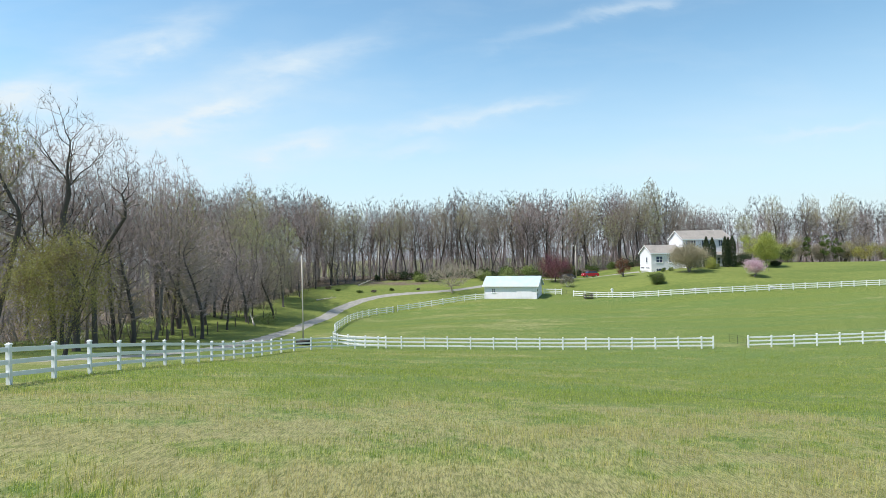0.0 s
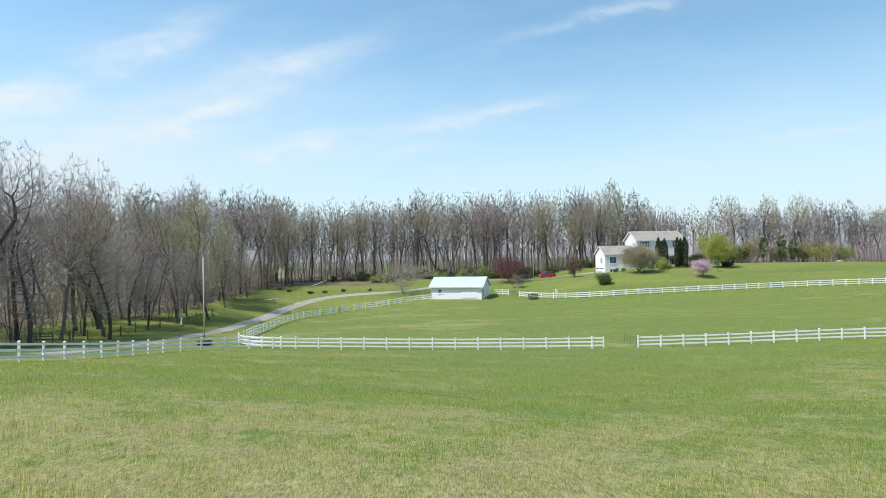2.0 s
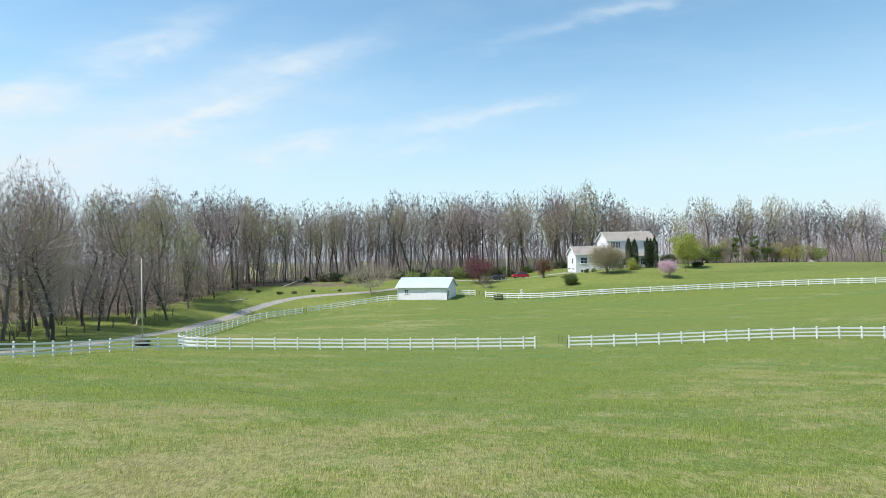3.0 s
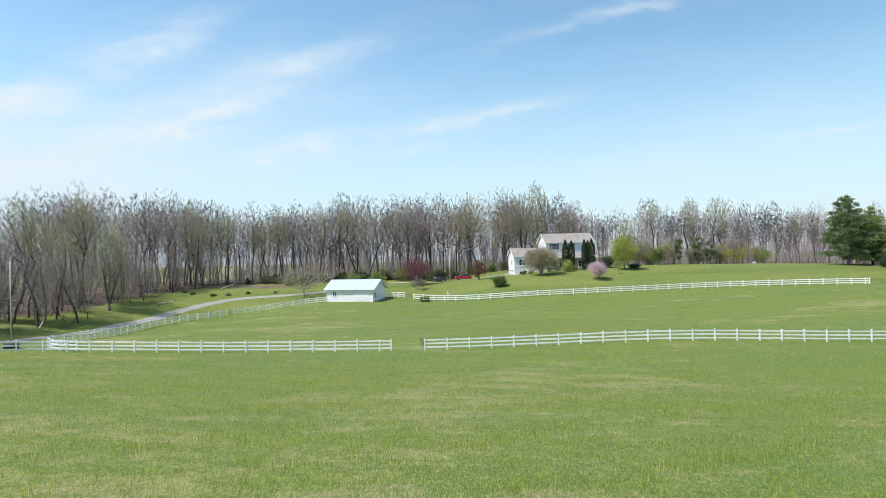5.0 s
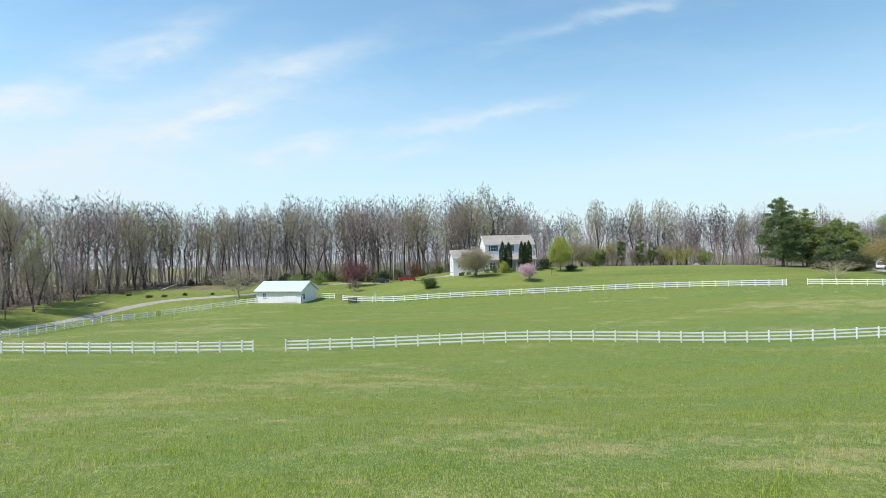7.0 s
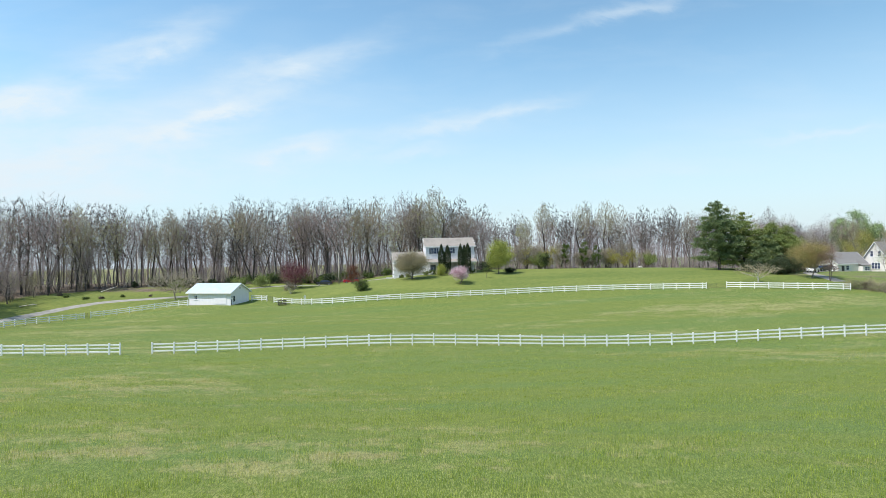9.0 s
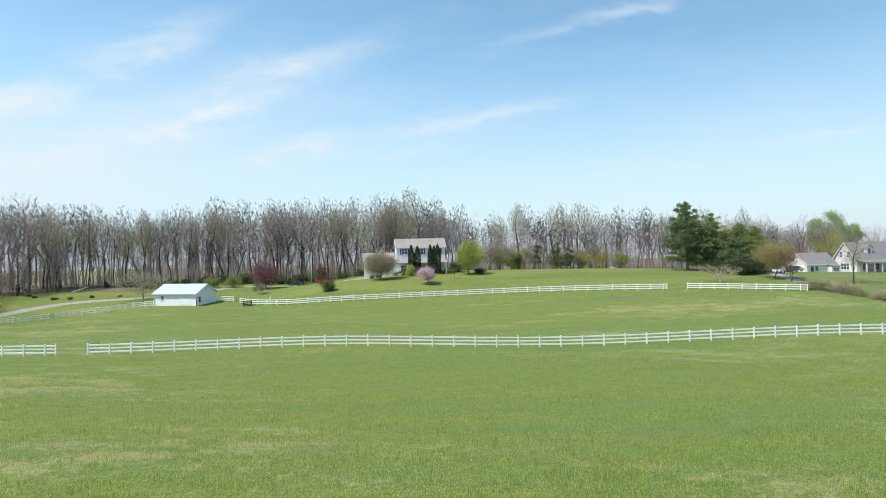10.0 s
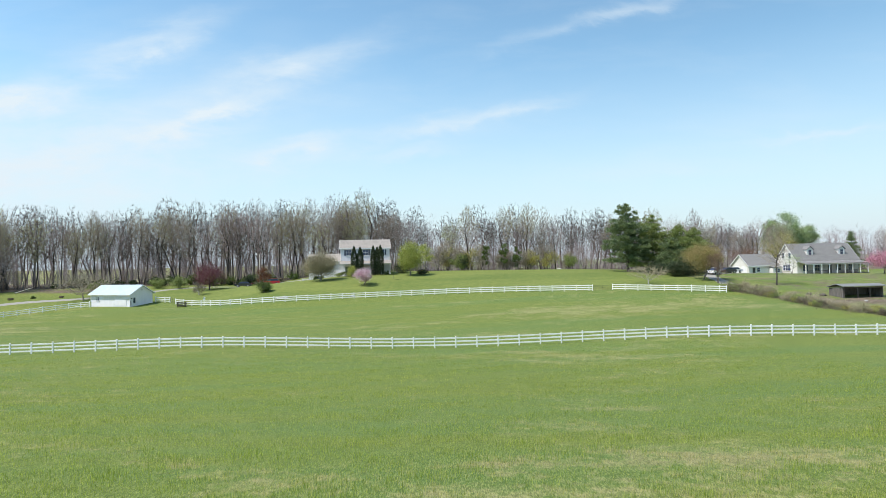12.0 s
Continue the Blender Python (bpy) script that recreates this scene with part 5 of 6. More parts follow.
# ---- poles ----
def make_pole(name, x, y, h, r, label, lamp=False, planter=False):
    z = ground_z(x, y)
    t = thing(name, pose(x, y, z), label, "pole", "poles")
    part("shaft", cyl(bmesh.new(), (0, 0, -0.4), (0, 0, h), r, r * 0.7, 10), M_WOOD, t, smooth=True)
    if planter:
        bm = cyl(bmesh.new(), (0, 0, -0.05), (0, 0, 0.55), 0.78, 0.86, 16)
        part("planter", bevelled(bm, 0.05, 1), M_RUBBER, t, "dark round planter")
        part("soil", cyl(bmesh.new(), (0, 0, 0.5), (0, 0, 0.60), 0.70, 0.62, 12), M_SOIL, t)
    if lamp:
        part("arm", cyl(bmesh.new(), (0, 0, h - 0.3), (-0.7, -0.5, h + 0.1), 0.03, 0.03, 6), M_GALV, t)
        bm = cyl(bmesh.new(), (-0.7, -0.5, h + 0.22), (-0.7, -0.5, h - 0.05), 0.14, 0.22, 10)
        part("lamp_head", bm, M_TRIM, t, "pale yard lamp head", True)
        part("crossbar", boxes((-0.05, 0.05, -0.5, 0.5, h - 0.75, h - 0.62)), M_WOOD, t)
    return t


make_pole("flag_pole", -16.4, 68.7, 10.4, 0.085, "tall slim weathered pole rising from a dark planter", planter=True)
make_pole("lamp_pole", 37.2, 166.0, 9.2, 0.15, "wooden utility pole carrying a yard lamp", lamp=True)
make_pole("utility_pole", -17.5, 160.0, 9.6, 0.12, "plain wooden utility pole at the edge of the woods")


def make_wire_fence():
    t = thing("old_post_fence", pose(-33.0, 68.0, ground_z(-33.0, 68.0)), "row of old dark wooden posts along the woods", "fence")
    b = Vector((-33.0, 68.0, ground_z(-33.0, 68.0)))
    r = random.Random(4)
    for x, y in [(-35.3, 66.7), (-33.3, 67.4), (-32.4, 69.0), (-32.8, 70.3), (-31.3, 70.8), (-31.2, 74.1), (-31.0, 77.5), (-31.4, 82.0), (-31.7, 89.8), (-31.4, 95), (-30.8, 101), (-30.4, 107)]:
        p = Vector((x, y, ground_z(x, y))) - b
        part("post", bevelled(cyl(bmesh.new(), p - Vector((0, 0, 0.3)), p + Vector((r.uniform(-0.06, 0.06), r.uniform(-0.06, 0.06), r.uniform(1.2, 1.45))), 0.09, 0.075, 7), 0.01), M_OLDWOOD, t)
    a, c = Vector((-35.3, 66.7, ground_z(-35.3, 66.7))) - b, Vector((-33.3, 67.4, ground_z(-33.3, 67.4))) - b
    for h in (0.35, 0.7, 1.05):
        part("board", cyl(bmesh.new(), a + Vector((0, 0, h)), c + Vector((0, 0, h)), 0.06, 0.06, 4), M_OLDWOOD, t)
    return t


make_wire_fence()


# ---- buildings ----
def window(parent, x, z, w, h, y=0.0, panes=2, bars=True, face='front'):
    """Framed sashes on a wall: face front looks along -y at depth y, side looks along -x at depth x."""
    def turn(bm):
        if face == 'side':
            bmesh.ops.transform(bm, matrix=Matrix.Rotation(radians(-90), 4, 'Z'), verts=bm.verts)
            bmesh.ops.translate(bm, vec=(y, x, z), verts=bm.verts)
        elif face == 'right':
            bmesh.ops.transform(bm, matrix=Matrix.Rotation(radians(90), 4, 'Z'), verts=bm.verts)
            bmesh.ops.translate(bm, vec=(y, x, z), verts=bm.verts)
        else:
            bmesh.ops.translate(bm, vec=(x, y, z), verts=bm.verts)
        return bm
    t = 0.09
    bm = boxes((-w / 2 - t, w / 2 + t, -0.07, 0.02, -t, 0), (-w / 2 - t, w / 2 + t, -0.07, 0.02, h, h + t), (-w / 2 - t, -w / 2, -0.07, 0.02, 0, h), (w / 2, w / 2 + t, -0.07, 0.02, 0, h))
    win = part("window", turn(bm), M_TRIM, parent)
    step = w / panes
    for i in range(panes):
        part("pane", turn(boxes((-w / 2 + i * step + 0.02, -w / 2 + (i + 1) * step - 0.02, -0.03, 0.015, 0.01, h - 0.01))), M_GLASS, win, "dark reflecting glass")
    for i in range(1, panes):
        part("mullion", turn(boxes((-w / 2 + i * step - 0.04, -w / 2 + i * step + 0.04, -0.06, 0.01, 0, h))), M_TRIM, win)
    if bars:
        part("sash_bar", turn(boxes((-w / 2, w / 2, -0.045, 0.0, h / 2 - 0.03, h / 2 + 0.03))), M_TRIM, win)
    part("sill", turn(boxes((-w / 2 - 0.14, w / 2 + 0.14, -0.12, 0.02, -t - 0.05, -t - 0.002))), M_TRIM, win)
    return win


def gable_roof(parent, x0, x1, y0, y1, eave, rise, material, over=0.35, thick=0.12, label=""):
    """Two slopes, ridge along x, as one shell with thickness; fascia boards under it."""
    ym = (y0 + y1) / 2
    s = rise / (ym - y0)
    lo = eave - over * s
    prof = [(y0 - over, lo), (ym, eave + rise), (y1 + over, lo), (y1 + over, lo + thick), (ym, eave + rise + thick), (y0 - over, lo + thick)]
    roof = part("roof", prism(bmesh.new(), prof, 'x', x0 - over, x1 + over), material, parent, label)
    part("fascia", boxes((x0 - over - 0.02, x1 + over + 0.02, y0 - over - 0.03, y0 - over - 0.003, lo - 0.10, lo + thick + 0.02)), M_TRIM, roof)
    part("fascia", boxes((x0 - over - 0.02, x1 + over + 0.02, y1 + over + 0.003, y1 + over + 0.03, lo - 0.10, lo + thick + 0.02)), M_TRIM, roof)
    for x in (x0 - over - 0.03, x1 + over + 0.003):
        rake = [(y0 - over, lo - 0.12), (ym, eave + rise - 0.12), (y1 + over, lo - 0.12), (y1 + over, lo + thick + 0.015), (ym, eave + rise + thick + 0.015), (y0 - over, lo + thick + 0.015)]
        part("bargeboard", prism(bmesh.new(), rake, 'x', x, x + 0.027), M_TRIM, roof)
    return roof


def gable_walls(parent, x0, x1, y0, y1, z0, eave, rise, material, thick=0.18):
    """Four walls with thickness, the ends with their gables."""
    ym = (y0 + y1) / 2
    part("wall", boxes((x0, x1, y0, y0 + thick, z0, eave)), material, parent)
    part("wall", boxes((x0, x1, y1 - thick, y1, z0, eave)), material, parent)
    prof = [(y0 + thick, z0), (y1 - thick, z0), (y1 - thick, eave + 0.9 * thick * rise / (ym - y0)), (ym, eave + rise - 0.01), (y0 + thick, eave + 0.9 * thick * rise / (ym - y0))]
    part("gable_wall", prism(bmesh.new(), prof, 'x', x0, x0 + thick), material, parent)
    part("gable_wall", prism(bmesh.new(), prof, 'x', x1 - thick, x1), material, parent)


def make_shed():
    z = 2.38
    t = thing("shed", pose(9.1, 130.8, z, 0, 0, -18.8), "long white wooden shed with a pale blue metal roof", "shed")
    L, W, H, R = 11.5, 6.4, 2.75, 1.75
    gable_walls(t, 0, L, 0, W, -0.5, H, R, M_PANEL)
    s = R / (W / 2)
    roof = gable_roof(t, 0, L, 0, W, H, R, M_METALROOF, 0.48, 0.07, "pale blue ribbed metal roof")
    for i in range(31):
        x = -0.45 + i * (L + 0.9) / 30
        prof = [(-0.48, H - 0.48 * s + 0.07), (W / 2, H + R + 0.07), (W / 2, H + R + 0.085), (-0.48, H - 0.48 * s + 0.085)]
        part("rib", prism(bmesh.new(), prof, 'x', x, x + 0.05), M_METALROOF, roof)
    part("ridge_cap", prism(bmesh.new(), [(W / 2 - 0.3, H + R - 0.3 * s + 0.105), (W / 2, H + R + 0.115), (W / 2 + 0.3, H + R - 0.3 * s + 0.105), (W / 2, H + R + 0.085)], 'x', -0.5, L + 0.5), M_METALROOF, roof)
    window(t, 2.0, 1.15, 0.75, 0.8, 0.0, 2)
    door = part("sliding_door", bevelled(boxes((7.05, 10.4, -0.06, -0.01, 0.02, 2.15)), 0.01), M_PANEL, t)
    part("track", boxes((6.6, 10.9, -0.09, -0.005, 2.17, 2.27)), M_TRIM, door)
    part("seam", boxes((7.0, 7.04, -0.075, -0.005, 0.02, 2.15)), M_TRIM, door)
    for x in (0.0, L - 0.11):
        part("corner_board", boxes((x, x + 0.11, -0.025, -0.002, -0.3, H - 0.08)), M_TRIM, t)
    side = part("side_door", boxes((L + 0.003, L + 0.05, 0.7, 1.55, 0.0, 1.95)), M_TRIM, t)
    part("door_window", boxes((L + 0.051, L + 0.06, 0.84, 1.41, 0.55, 1.80)), M_GLASS, side)
    # dark-painted strip in place of the shade inside the open doorway
    part("jamb", boxes((L + 0.003, L + 0.06, 0.10, 0.24, -0.2, 1.1)), M_DARKTRIM, t, "dark strip standing in for the shaded doorway gap")
    part("latch", boxes((L + 0.052, L + 0.09, 0.76, 0.82, 0.9, 1.05)), M_IRON, side)
    vent = part("gable_vent", boxes((L + 0.003, L + 0.04, W / 2 - 0.3, W / 2 + 0.3, H + 0.55, H + 1.0)), M_TRIM, t)
    for k in range(4):
        part("slat", boxes((L + 0.041, L + 0.055, W / 2 - 0.26, W / 2 + 0.26, H + 0.59 + k * 0.1, H + 0.63 + k * 0.1)), M_DARKTRIM, vent)
    part("downspout", cyl(bmesh.new(), (-0.06, -0.08, -0.2), (-0.06, -0.08, H - 0.1), 0.04, 0.04, 6), M_TRIM, t)
    part("light", boxes((L + 0.003, L + 0.12, 0.3, 0.5, 1.5, 1.75)), M_DARKTRIM, t, "small dark wall lamp")
    return t


make_shed()


def make_house():
    z = 6.95
    t = thing("house", pose(62.7, 154.5, z, 0, 0, 8), "white two-storey house with a front porch and side wing", "house")
    L, W, H, R = 13.2, 7.0, 7.95, 2.2
    gable_walls(t, 0, L, 0, W, -1.5, H, R, M_SIDING)
    gable_roof(t, 0, L, 0, W, H, R, M_SHINGLE, 0.35, 0.14, "light grey-brown shingle roof")
    for x, w in ((2.2, 1.45), (6.6, 1.45), (11.2, 1.2)):
        win = window(t, x, H - 2.0, w, 1.5, 0.0, 2)
        for a in (x - w / 2 - 0.50, x + w / 2 + 0.11):
            part("shutter", boxes((a, a + 0.39, -0.055, -0.003, H - 2.02, H - 0.48)), M_SHUTTER, win, "slate blue shutter")
    for x in (1.9, 4.2, 9.6):
        window(t, x, 1.35, 1.5, 1.55, 0.0, 2)
    door = part("front_door", bevelled(boxes((5.9, 6.9, -0.05, 0.0, 0.55, 2.75)), 0.01), M_TRIM, t)
    part("door_pane", boxes((6.15, 6.65, -0.06, -0.045, 1.7, 2.5)), M_GLASS, door)
    part("door_knob", cyl(bmesh.new(), (6.8, -0.05, 1.6), (6.8, -0.11, 1.6), 0.035, 0.03, 8), M_GALV, door)
    # porch
    porch = part("porch_floor", boxes((-0.1, L + 0.1, -2.3, 0.0, -0.2, 0.5)), M_PANEL, t)
    part("skirt", boxes((0.0, L, -2.28, -0.05, -1.2, -0.203)), M_DARKTRIM, porch)
    prof = [(-2.65, 3.62), (0.0, 4.35), (0.0, 4.47), (-2.65, 3.74)]
    proof = part("porch_roof", prism(bmesh.new(), prof, 'x', -0.3, L + 0.3), M_SHINGLE, t, "low shingled porch roof")
    part("beam", boxes((-0.2, L + 0.2, -2.45, -2.25, 3.35, 3.61)), M_TRIM, proof)
    part("gutter", boxes((-0.32, L + 0.32, -2.73, -2.66, 3.60, 3.74)), M_TRIM, proof)
    for i in range(6):
        x = 0.05 + i * (L - 0.1) / 5
        part("porch_post", bevelled(boxes((x - 0.09, x + 0.09, -2.42, -2.24, 0.5, 3.35)), 0.015), M_TRIM, porch)
    for i in range(5):
        if i == 2:
            continue
        a, b = 0.16 + i * (L - 0.1) / 5, -0.06 + (i + 1) * (L - 0.1) / 5
        rail = part("railing", boxes((a, b, -2.36, -2.30, 1.30, 1.38), (a, b, -2.36, -2.30, 0.66, 0.72)), M_TRIM, porch)
        n = 15
        for k in range(n):
            x = a + (b - a) * (k + 0.5) / n
            part("baluster", boxes((x - 0.02, x + 0.02, -2.35, -2.31, 0.72, 1.30)), M_TRIM, rail)
    for k in range(3):
        part("step", boxes((5.4, 7.4, -2.6 - 0.3 * k, -2.3 - 0.3 * k, -0.6, 0.32 - 0.18 * k)), M_PANEL, porch)
    # side wing over a garage
    wing = part("wing_wall", boxes((-8.6, -0.003, 0.5, 0.68, -1.6, 4.45)), M_SIDING, t)
    part("back_wall", boxes((-8.6, -0.003, 6.62, 6.8, -1.6, 4.45)), M_SIDING, wing)
    ym, r2 = 3.65, 1.95
    prof = [(0.68, -1.6), (6.62, -1.6), (6.62, 4.50), (ym, 4.45 + r2 - 0.01), (0.68, 4.50)]
    part("gable_wall", prism(bmesh.new(), prof, 'x', -8.6, -8.42), M_SIDING, wing)
    gable_roof(t, -8.6, -0.40, 0.5, 6.8, 4.45, r2, M_SHINGLE, 0.33, 0.14, "light grey-brown shingle roof of the wing")
    window(t, -6.4, 2.0, 1.7, 1.5, 0.5, 2)
    window(t, -6.6, -0.35, 1.3, 0.7, 0.5, 2, False)
    window(t, -3.0, 2.0, 1.5, 1.5, 0.5, 2)
    window(t, 2.9, 2.0, 0.7, 1.3, -8.6, 1, True, 'side')
    for a in (1.3, 4.2):
        g = part("garage_door", boxes((-8.66, -8.60, a, a + 2.3, -1.3, 0.85)), M_TRIM, t)
        for k in range(4):
            part("panel", boxes((-8.675, -8.661, a + 0.08, a + 2.22, -1.24 + k * 0.52, -0.80 + k * 0.52)), M_PANEL, g)
        part("door_lights", boxes((-8.678, -8.66, a + 0.2, a + 2.1, 0.42, 0.66)), M_GLASS, g)
    for x in (0.0, L - 0.14):
        part("corner_board", boxes((x, x + 0.14, -0.028, -0.002, 4.5, H - 0.05)), M_TRIM, t)
    part("vent_pipe", cyl(bmesh.new(), (L - 1.6, 4.6, H + 1.2), (L - 1.6, 4.6, H + 2.75), 0.06, 0.06, 8), M_TRIM, t)
    part("wing_fence", boxes((-10.6, -8.75, 2.0, 2.08, -1.6, -0.1)), M_CREAM, t, "pale board fence panel at the wing")
    return t


make_house()


def dormer(parent, x, y, z, w=1.9, h=1.7, d=2.6):
    bm = boxes((x - w / 2, x + w / 2, y, y + d, z - 0.9, z + h))
    dm = part("dormer", bm, M_CREAM, parent)
    prof = [(x - w / 2 - 0.25, z + h - 0.12), (x, z + h + 0.85), (x + w / 2 + 0.25, z + h - 0.12), (x + w / 2 + 0.25, z + h), (x, z + h + 0.97), (x - w / 2 - 0.25, z + h)]
    part("dormer_roof", prism(bmesh.new(), prof, 'y', y - 0.25, y + d + 0.9), M_SHINGLE_GREY, dm)
    part("dormer_gable", prism(bmesh.new(), [(x - w / 2, z + h), (x, z + h + 0.8), (x + w / 2, z + h)], 'y', y, y + 0.1), M_CREAM, dm)
    part("dormer_window", boxes((x - 0.45, x + 0.45, y - 0.05, y - 0.004, z + 0.25, z + 1.55)), M_GLASS, dm, "dark dormer window")
    part("dormer_frame", boxes((x - 0.55, x - 0.45, y - 0.07, y - 0.004, z + 0.15, z + 1.65), (x + 0.45, x + 0.55, y - 0.07, y - 0.004, z + 0.15, z + 1.65), (x - 0.45, x + 0.45, y - 0.07, y - 0.004, z + 1.55, z + 1.65), (x - 0.45, x + 0.45, y - 0.06, y - 0.004, z + 0.87, z + 0.92)), M_TRIM, dm)


def make_farmhouse():
    z = 5.45
    t = thing("farmhouse", pose(185.4, 152.6, z, 0, 0, 9), "cream storey-and-a-half farmhouse with dormers and a long porch", "house")
    L, W, H, R = 18.8, 7.6, 3.7, 4.4
    gable_walls(t, 0, L, 0, W, -1.2, H, R, M_CREAM)
    s = R / (W / 2)
    gable_roof(t, 0, L, 0, W, H, R, M_SHINGLE_GREY, 0.4, 0.14, "grey shingle roof")
    for x in (4.9, 14.7):
        dormer(t, x, 1.1, H + 1.2)
    for y in (2.6, 5.0):
        window(t, y, 4.2, 0.9, 1.5, 0.0, 1, True, 'side')
    window(t, 3.8, 0.9, 2.6, 1.6, 0.0, 3, True, 'side')
    for x in (2.5, 6.0, 12.6, 16.4):
        window(t, x, 0.8, 1.6, 1.6, 0.0, 2)
    d = part("front_door", boxes((9.3, 10.4, -0.05, 0.0, 0.1, 2.3)), M_DARKTRIM, t)
    prof = [(-3.2, 2.72), (0.05, 3.35), (0.05, 3.47), (-3.2, 2.84)]
    pr = part("porch_roof", prism(bmesh.new(), prof, 'x', -0.2, L + 0.5), M_SHINGLE_GREY, t, "grey shingle porch roof")
    part("beam", boxes((0.0, L + 0.3, -3.05, -2.85, 2.5, 2.71)), M_TRIM, pr)
    fl = part("porch_floor", boxes((0, L + 0.3, -3.1, -0.003, -0.15, 0.1)), M_DARKTRIM, t)
    part("skirt", boxes((0, L + 0.3, -3.08, -2.98, -1.4, -0.153)), M_DARKTRIM, fl)
    for i in range(9):
        x = 0.1 + i * L / 8
        part("porch_post", bevelled(boxes((x - 0.1, x + 0.1, -3.05, -2.85, 0.1, 2.5)), 0.015), M_TRIM, fl)
    for i in range(8):
        a, b = 0.2 + i * L / 8, (i + 1) * L / 8
        if i == 3:
            continue
        rail = part("railing", boxes((a, b, -2.98, -2.92, 0.9, 0.97), (a, b, -2.98, -2.92, 0.22, 0.28)), M_DARKTRIM, fl)
        for k in range(12):
            x = a + (b - a) * (k + 0.5) / 12
            part("baluster", boxes((x - 0.02, x + 0.02, -2.97, -2.93, 0.28, 0.9)), M_DARKTRIM, rail)
    part("chimney", bevelled(boxes((L - 6.0, L - 5.0, W - 2.6, W - 1.8, H + 1.4, H + R + 0.5)), 0.03), M_ROCK, t, "pale masonry chimney")
    return t


make_farmhouse()


def make_garage():
    z = 5.3
    t = thing("garage", pose(173.9, 155.6, z, 0, 0, 9), "cream two-car garage with a grey shingle roof", "garage")
    L, W, H, R = 9.0, 7.2, 2.7, 2.9
    gable_walls(t, 0, L, 0, W, -1.0, H, R, M_CREAM)
    gable_roof(t, 0, L, 0, W, H, R, M_SHINGLE_GREY, 0.35, 0.13, "grey shingle roof")
    for a in (0.75, 3.85):
        g = part("garage_door", boxes((-0.05, -0.003, a, a + 2.6, -0.1, 2.05)), M_TRIM, t)
        for k in range(4):
            part("panel", boxes((-0.065, -0.052, a + 0.1, a + 2.5, -0.02 + k * 0.51, 0.42 + k * 0.51)), M_PANEL, g)
        part("arch", prism(bmesh.new(), [(a, 2.06), (a + 2.6, 2.06), (a + 2.1, 2.35), (a + 1.3, 2.45), (a + 0.5, 2.35)], 'x', -0.05, -0.003), M_TRIM, g)
    window(t, 3.0, 0.9, 0.9, 1.1, 0.0, 1)
    door = part("side_door", boxes((1.2, 2.0, -0.05, -0.003, 0, 2.0)), M_DARKTRIM, t)
    part("porch", boxes((6.2, 8.8, -1.6, -0.003, -1.0, 1.9)), M_CREAM, t)
    part("porch_roof", prism(bmesh.new(), [(-1.9, 1.95), (0.0, 2.6), (0.0, 2.7), (-1.9, 2.05)], 'x', 6.0, 9.0), M_SHINGLE_GREY, t)
    window(t, 7.5, 0.7, 1.4, 0.9, -1.6, 2)
    return t


make_garage()


def make_run_in():
    z = 2.85
    t = thing("run_in_shed", pose(161.6, 99.7, z, 0, 0, 3), "grey weathered open-fronted run-in shed for livestock", "shed")
    L, W = 7.5, 3.6
    part("back_wall", boxes((0, L, W - 0.08, W, -0.6, 1.95)), M_BARN, t)
    for x in (0, L - 0.08):
        side = prism(bmesh.new(), [(0, -0.6), (W - 0.083, -0.6), (W - 0.083, 1.95), (0, 2.2)], 'x', x, x + 0.08)
        part("side_wall", side, M_BARN, t)
    for k in range(11):
        y = k * 0.32
        part("batten", boxes((-0.03, -0.002, y, y + 0.06, -0.5, 2.1 - 0.02 * k)), M_BARN, t)
    part("roof", prism(bmesh.new(), [(-0.5, 2.28), (W / 2 - 0.4, 2.62), (W + 0.3, 2.0), (W + 0.3, 2.08), (W / 2 - 0.4, 2.72), (-0.5, 2.37)], 'x', -0.35, L + 0.35), M_TIN, t, "dull grey tin roof")
    part("header", boxes((0.081, L - 0.081, 0.0, 0.1, 1.95, 2.2)), M_OLDWOOD, t)
    for x in (0.15, L * 0.36, L * 0.66, L - 0.3):
        part("post", boxes((x, x + 0.15, -0.02, 0.14, -0.6, 1.95)), M_OLDWOOD, t)
    return t


make_run_in()
for i, (x, y, s) in enumerate([(158.5, 104.6, 0.5), (160.2, 103.2, 0.6), (156.8, 95.5, 0.35), (163.2, 96.2, 0.3)]):
    bm = bmesh.new()
    bmesh.ops.create_icosphere(bm, subdivisions=2, radius=s)
    for v in bm.verts:
        v.co = v.co * (1 + 0.25 * noise.noise(v.co * 2.3 / s + Vector((i * 7, 0, 0)))) * 1.0
        v.co.z *= 0.55
    ob = part("log_heap" if i < 2 else "field_stone", bm, M_OLDWOOD if i < 2 else M_ROCK, None, smooth=True)
    ob.matrix_basis = on_ground(x, y, 40 * i, dz=0.08)
    tagged(ob, "dark weathered log heap in a farmyard" if i < 2 else "pale field stone in a farmyard", "log heap" if i < 2 else "stone")


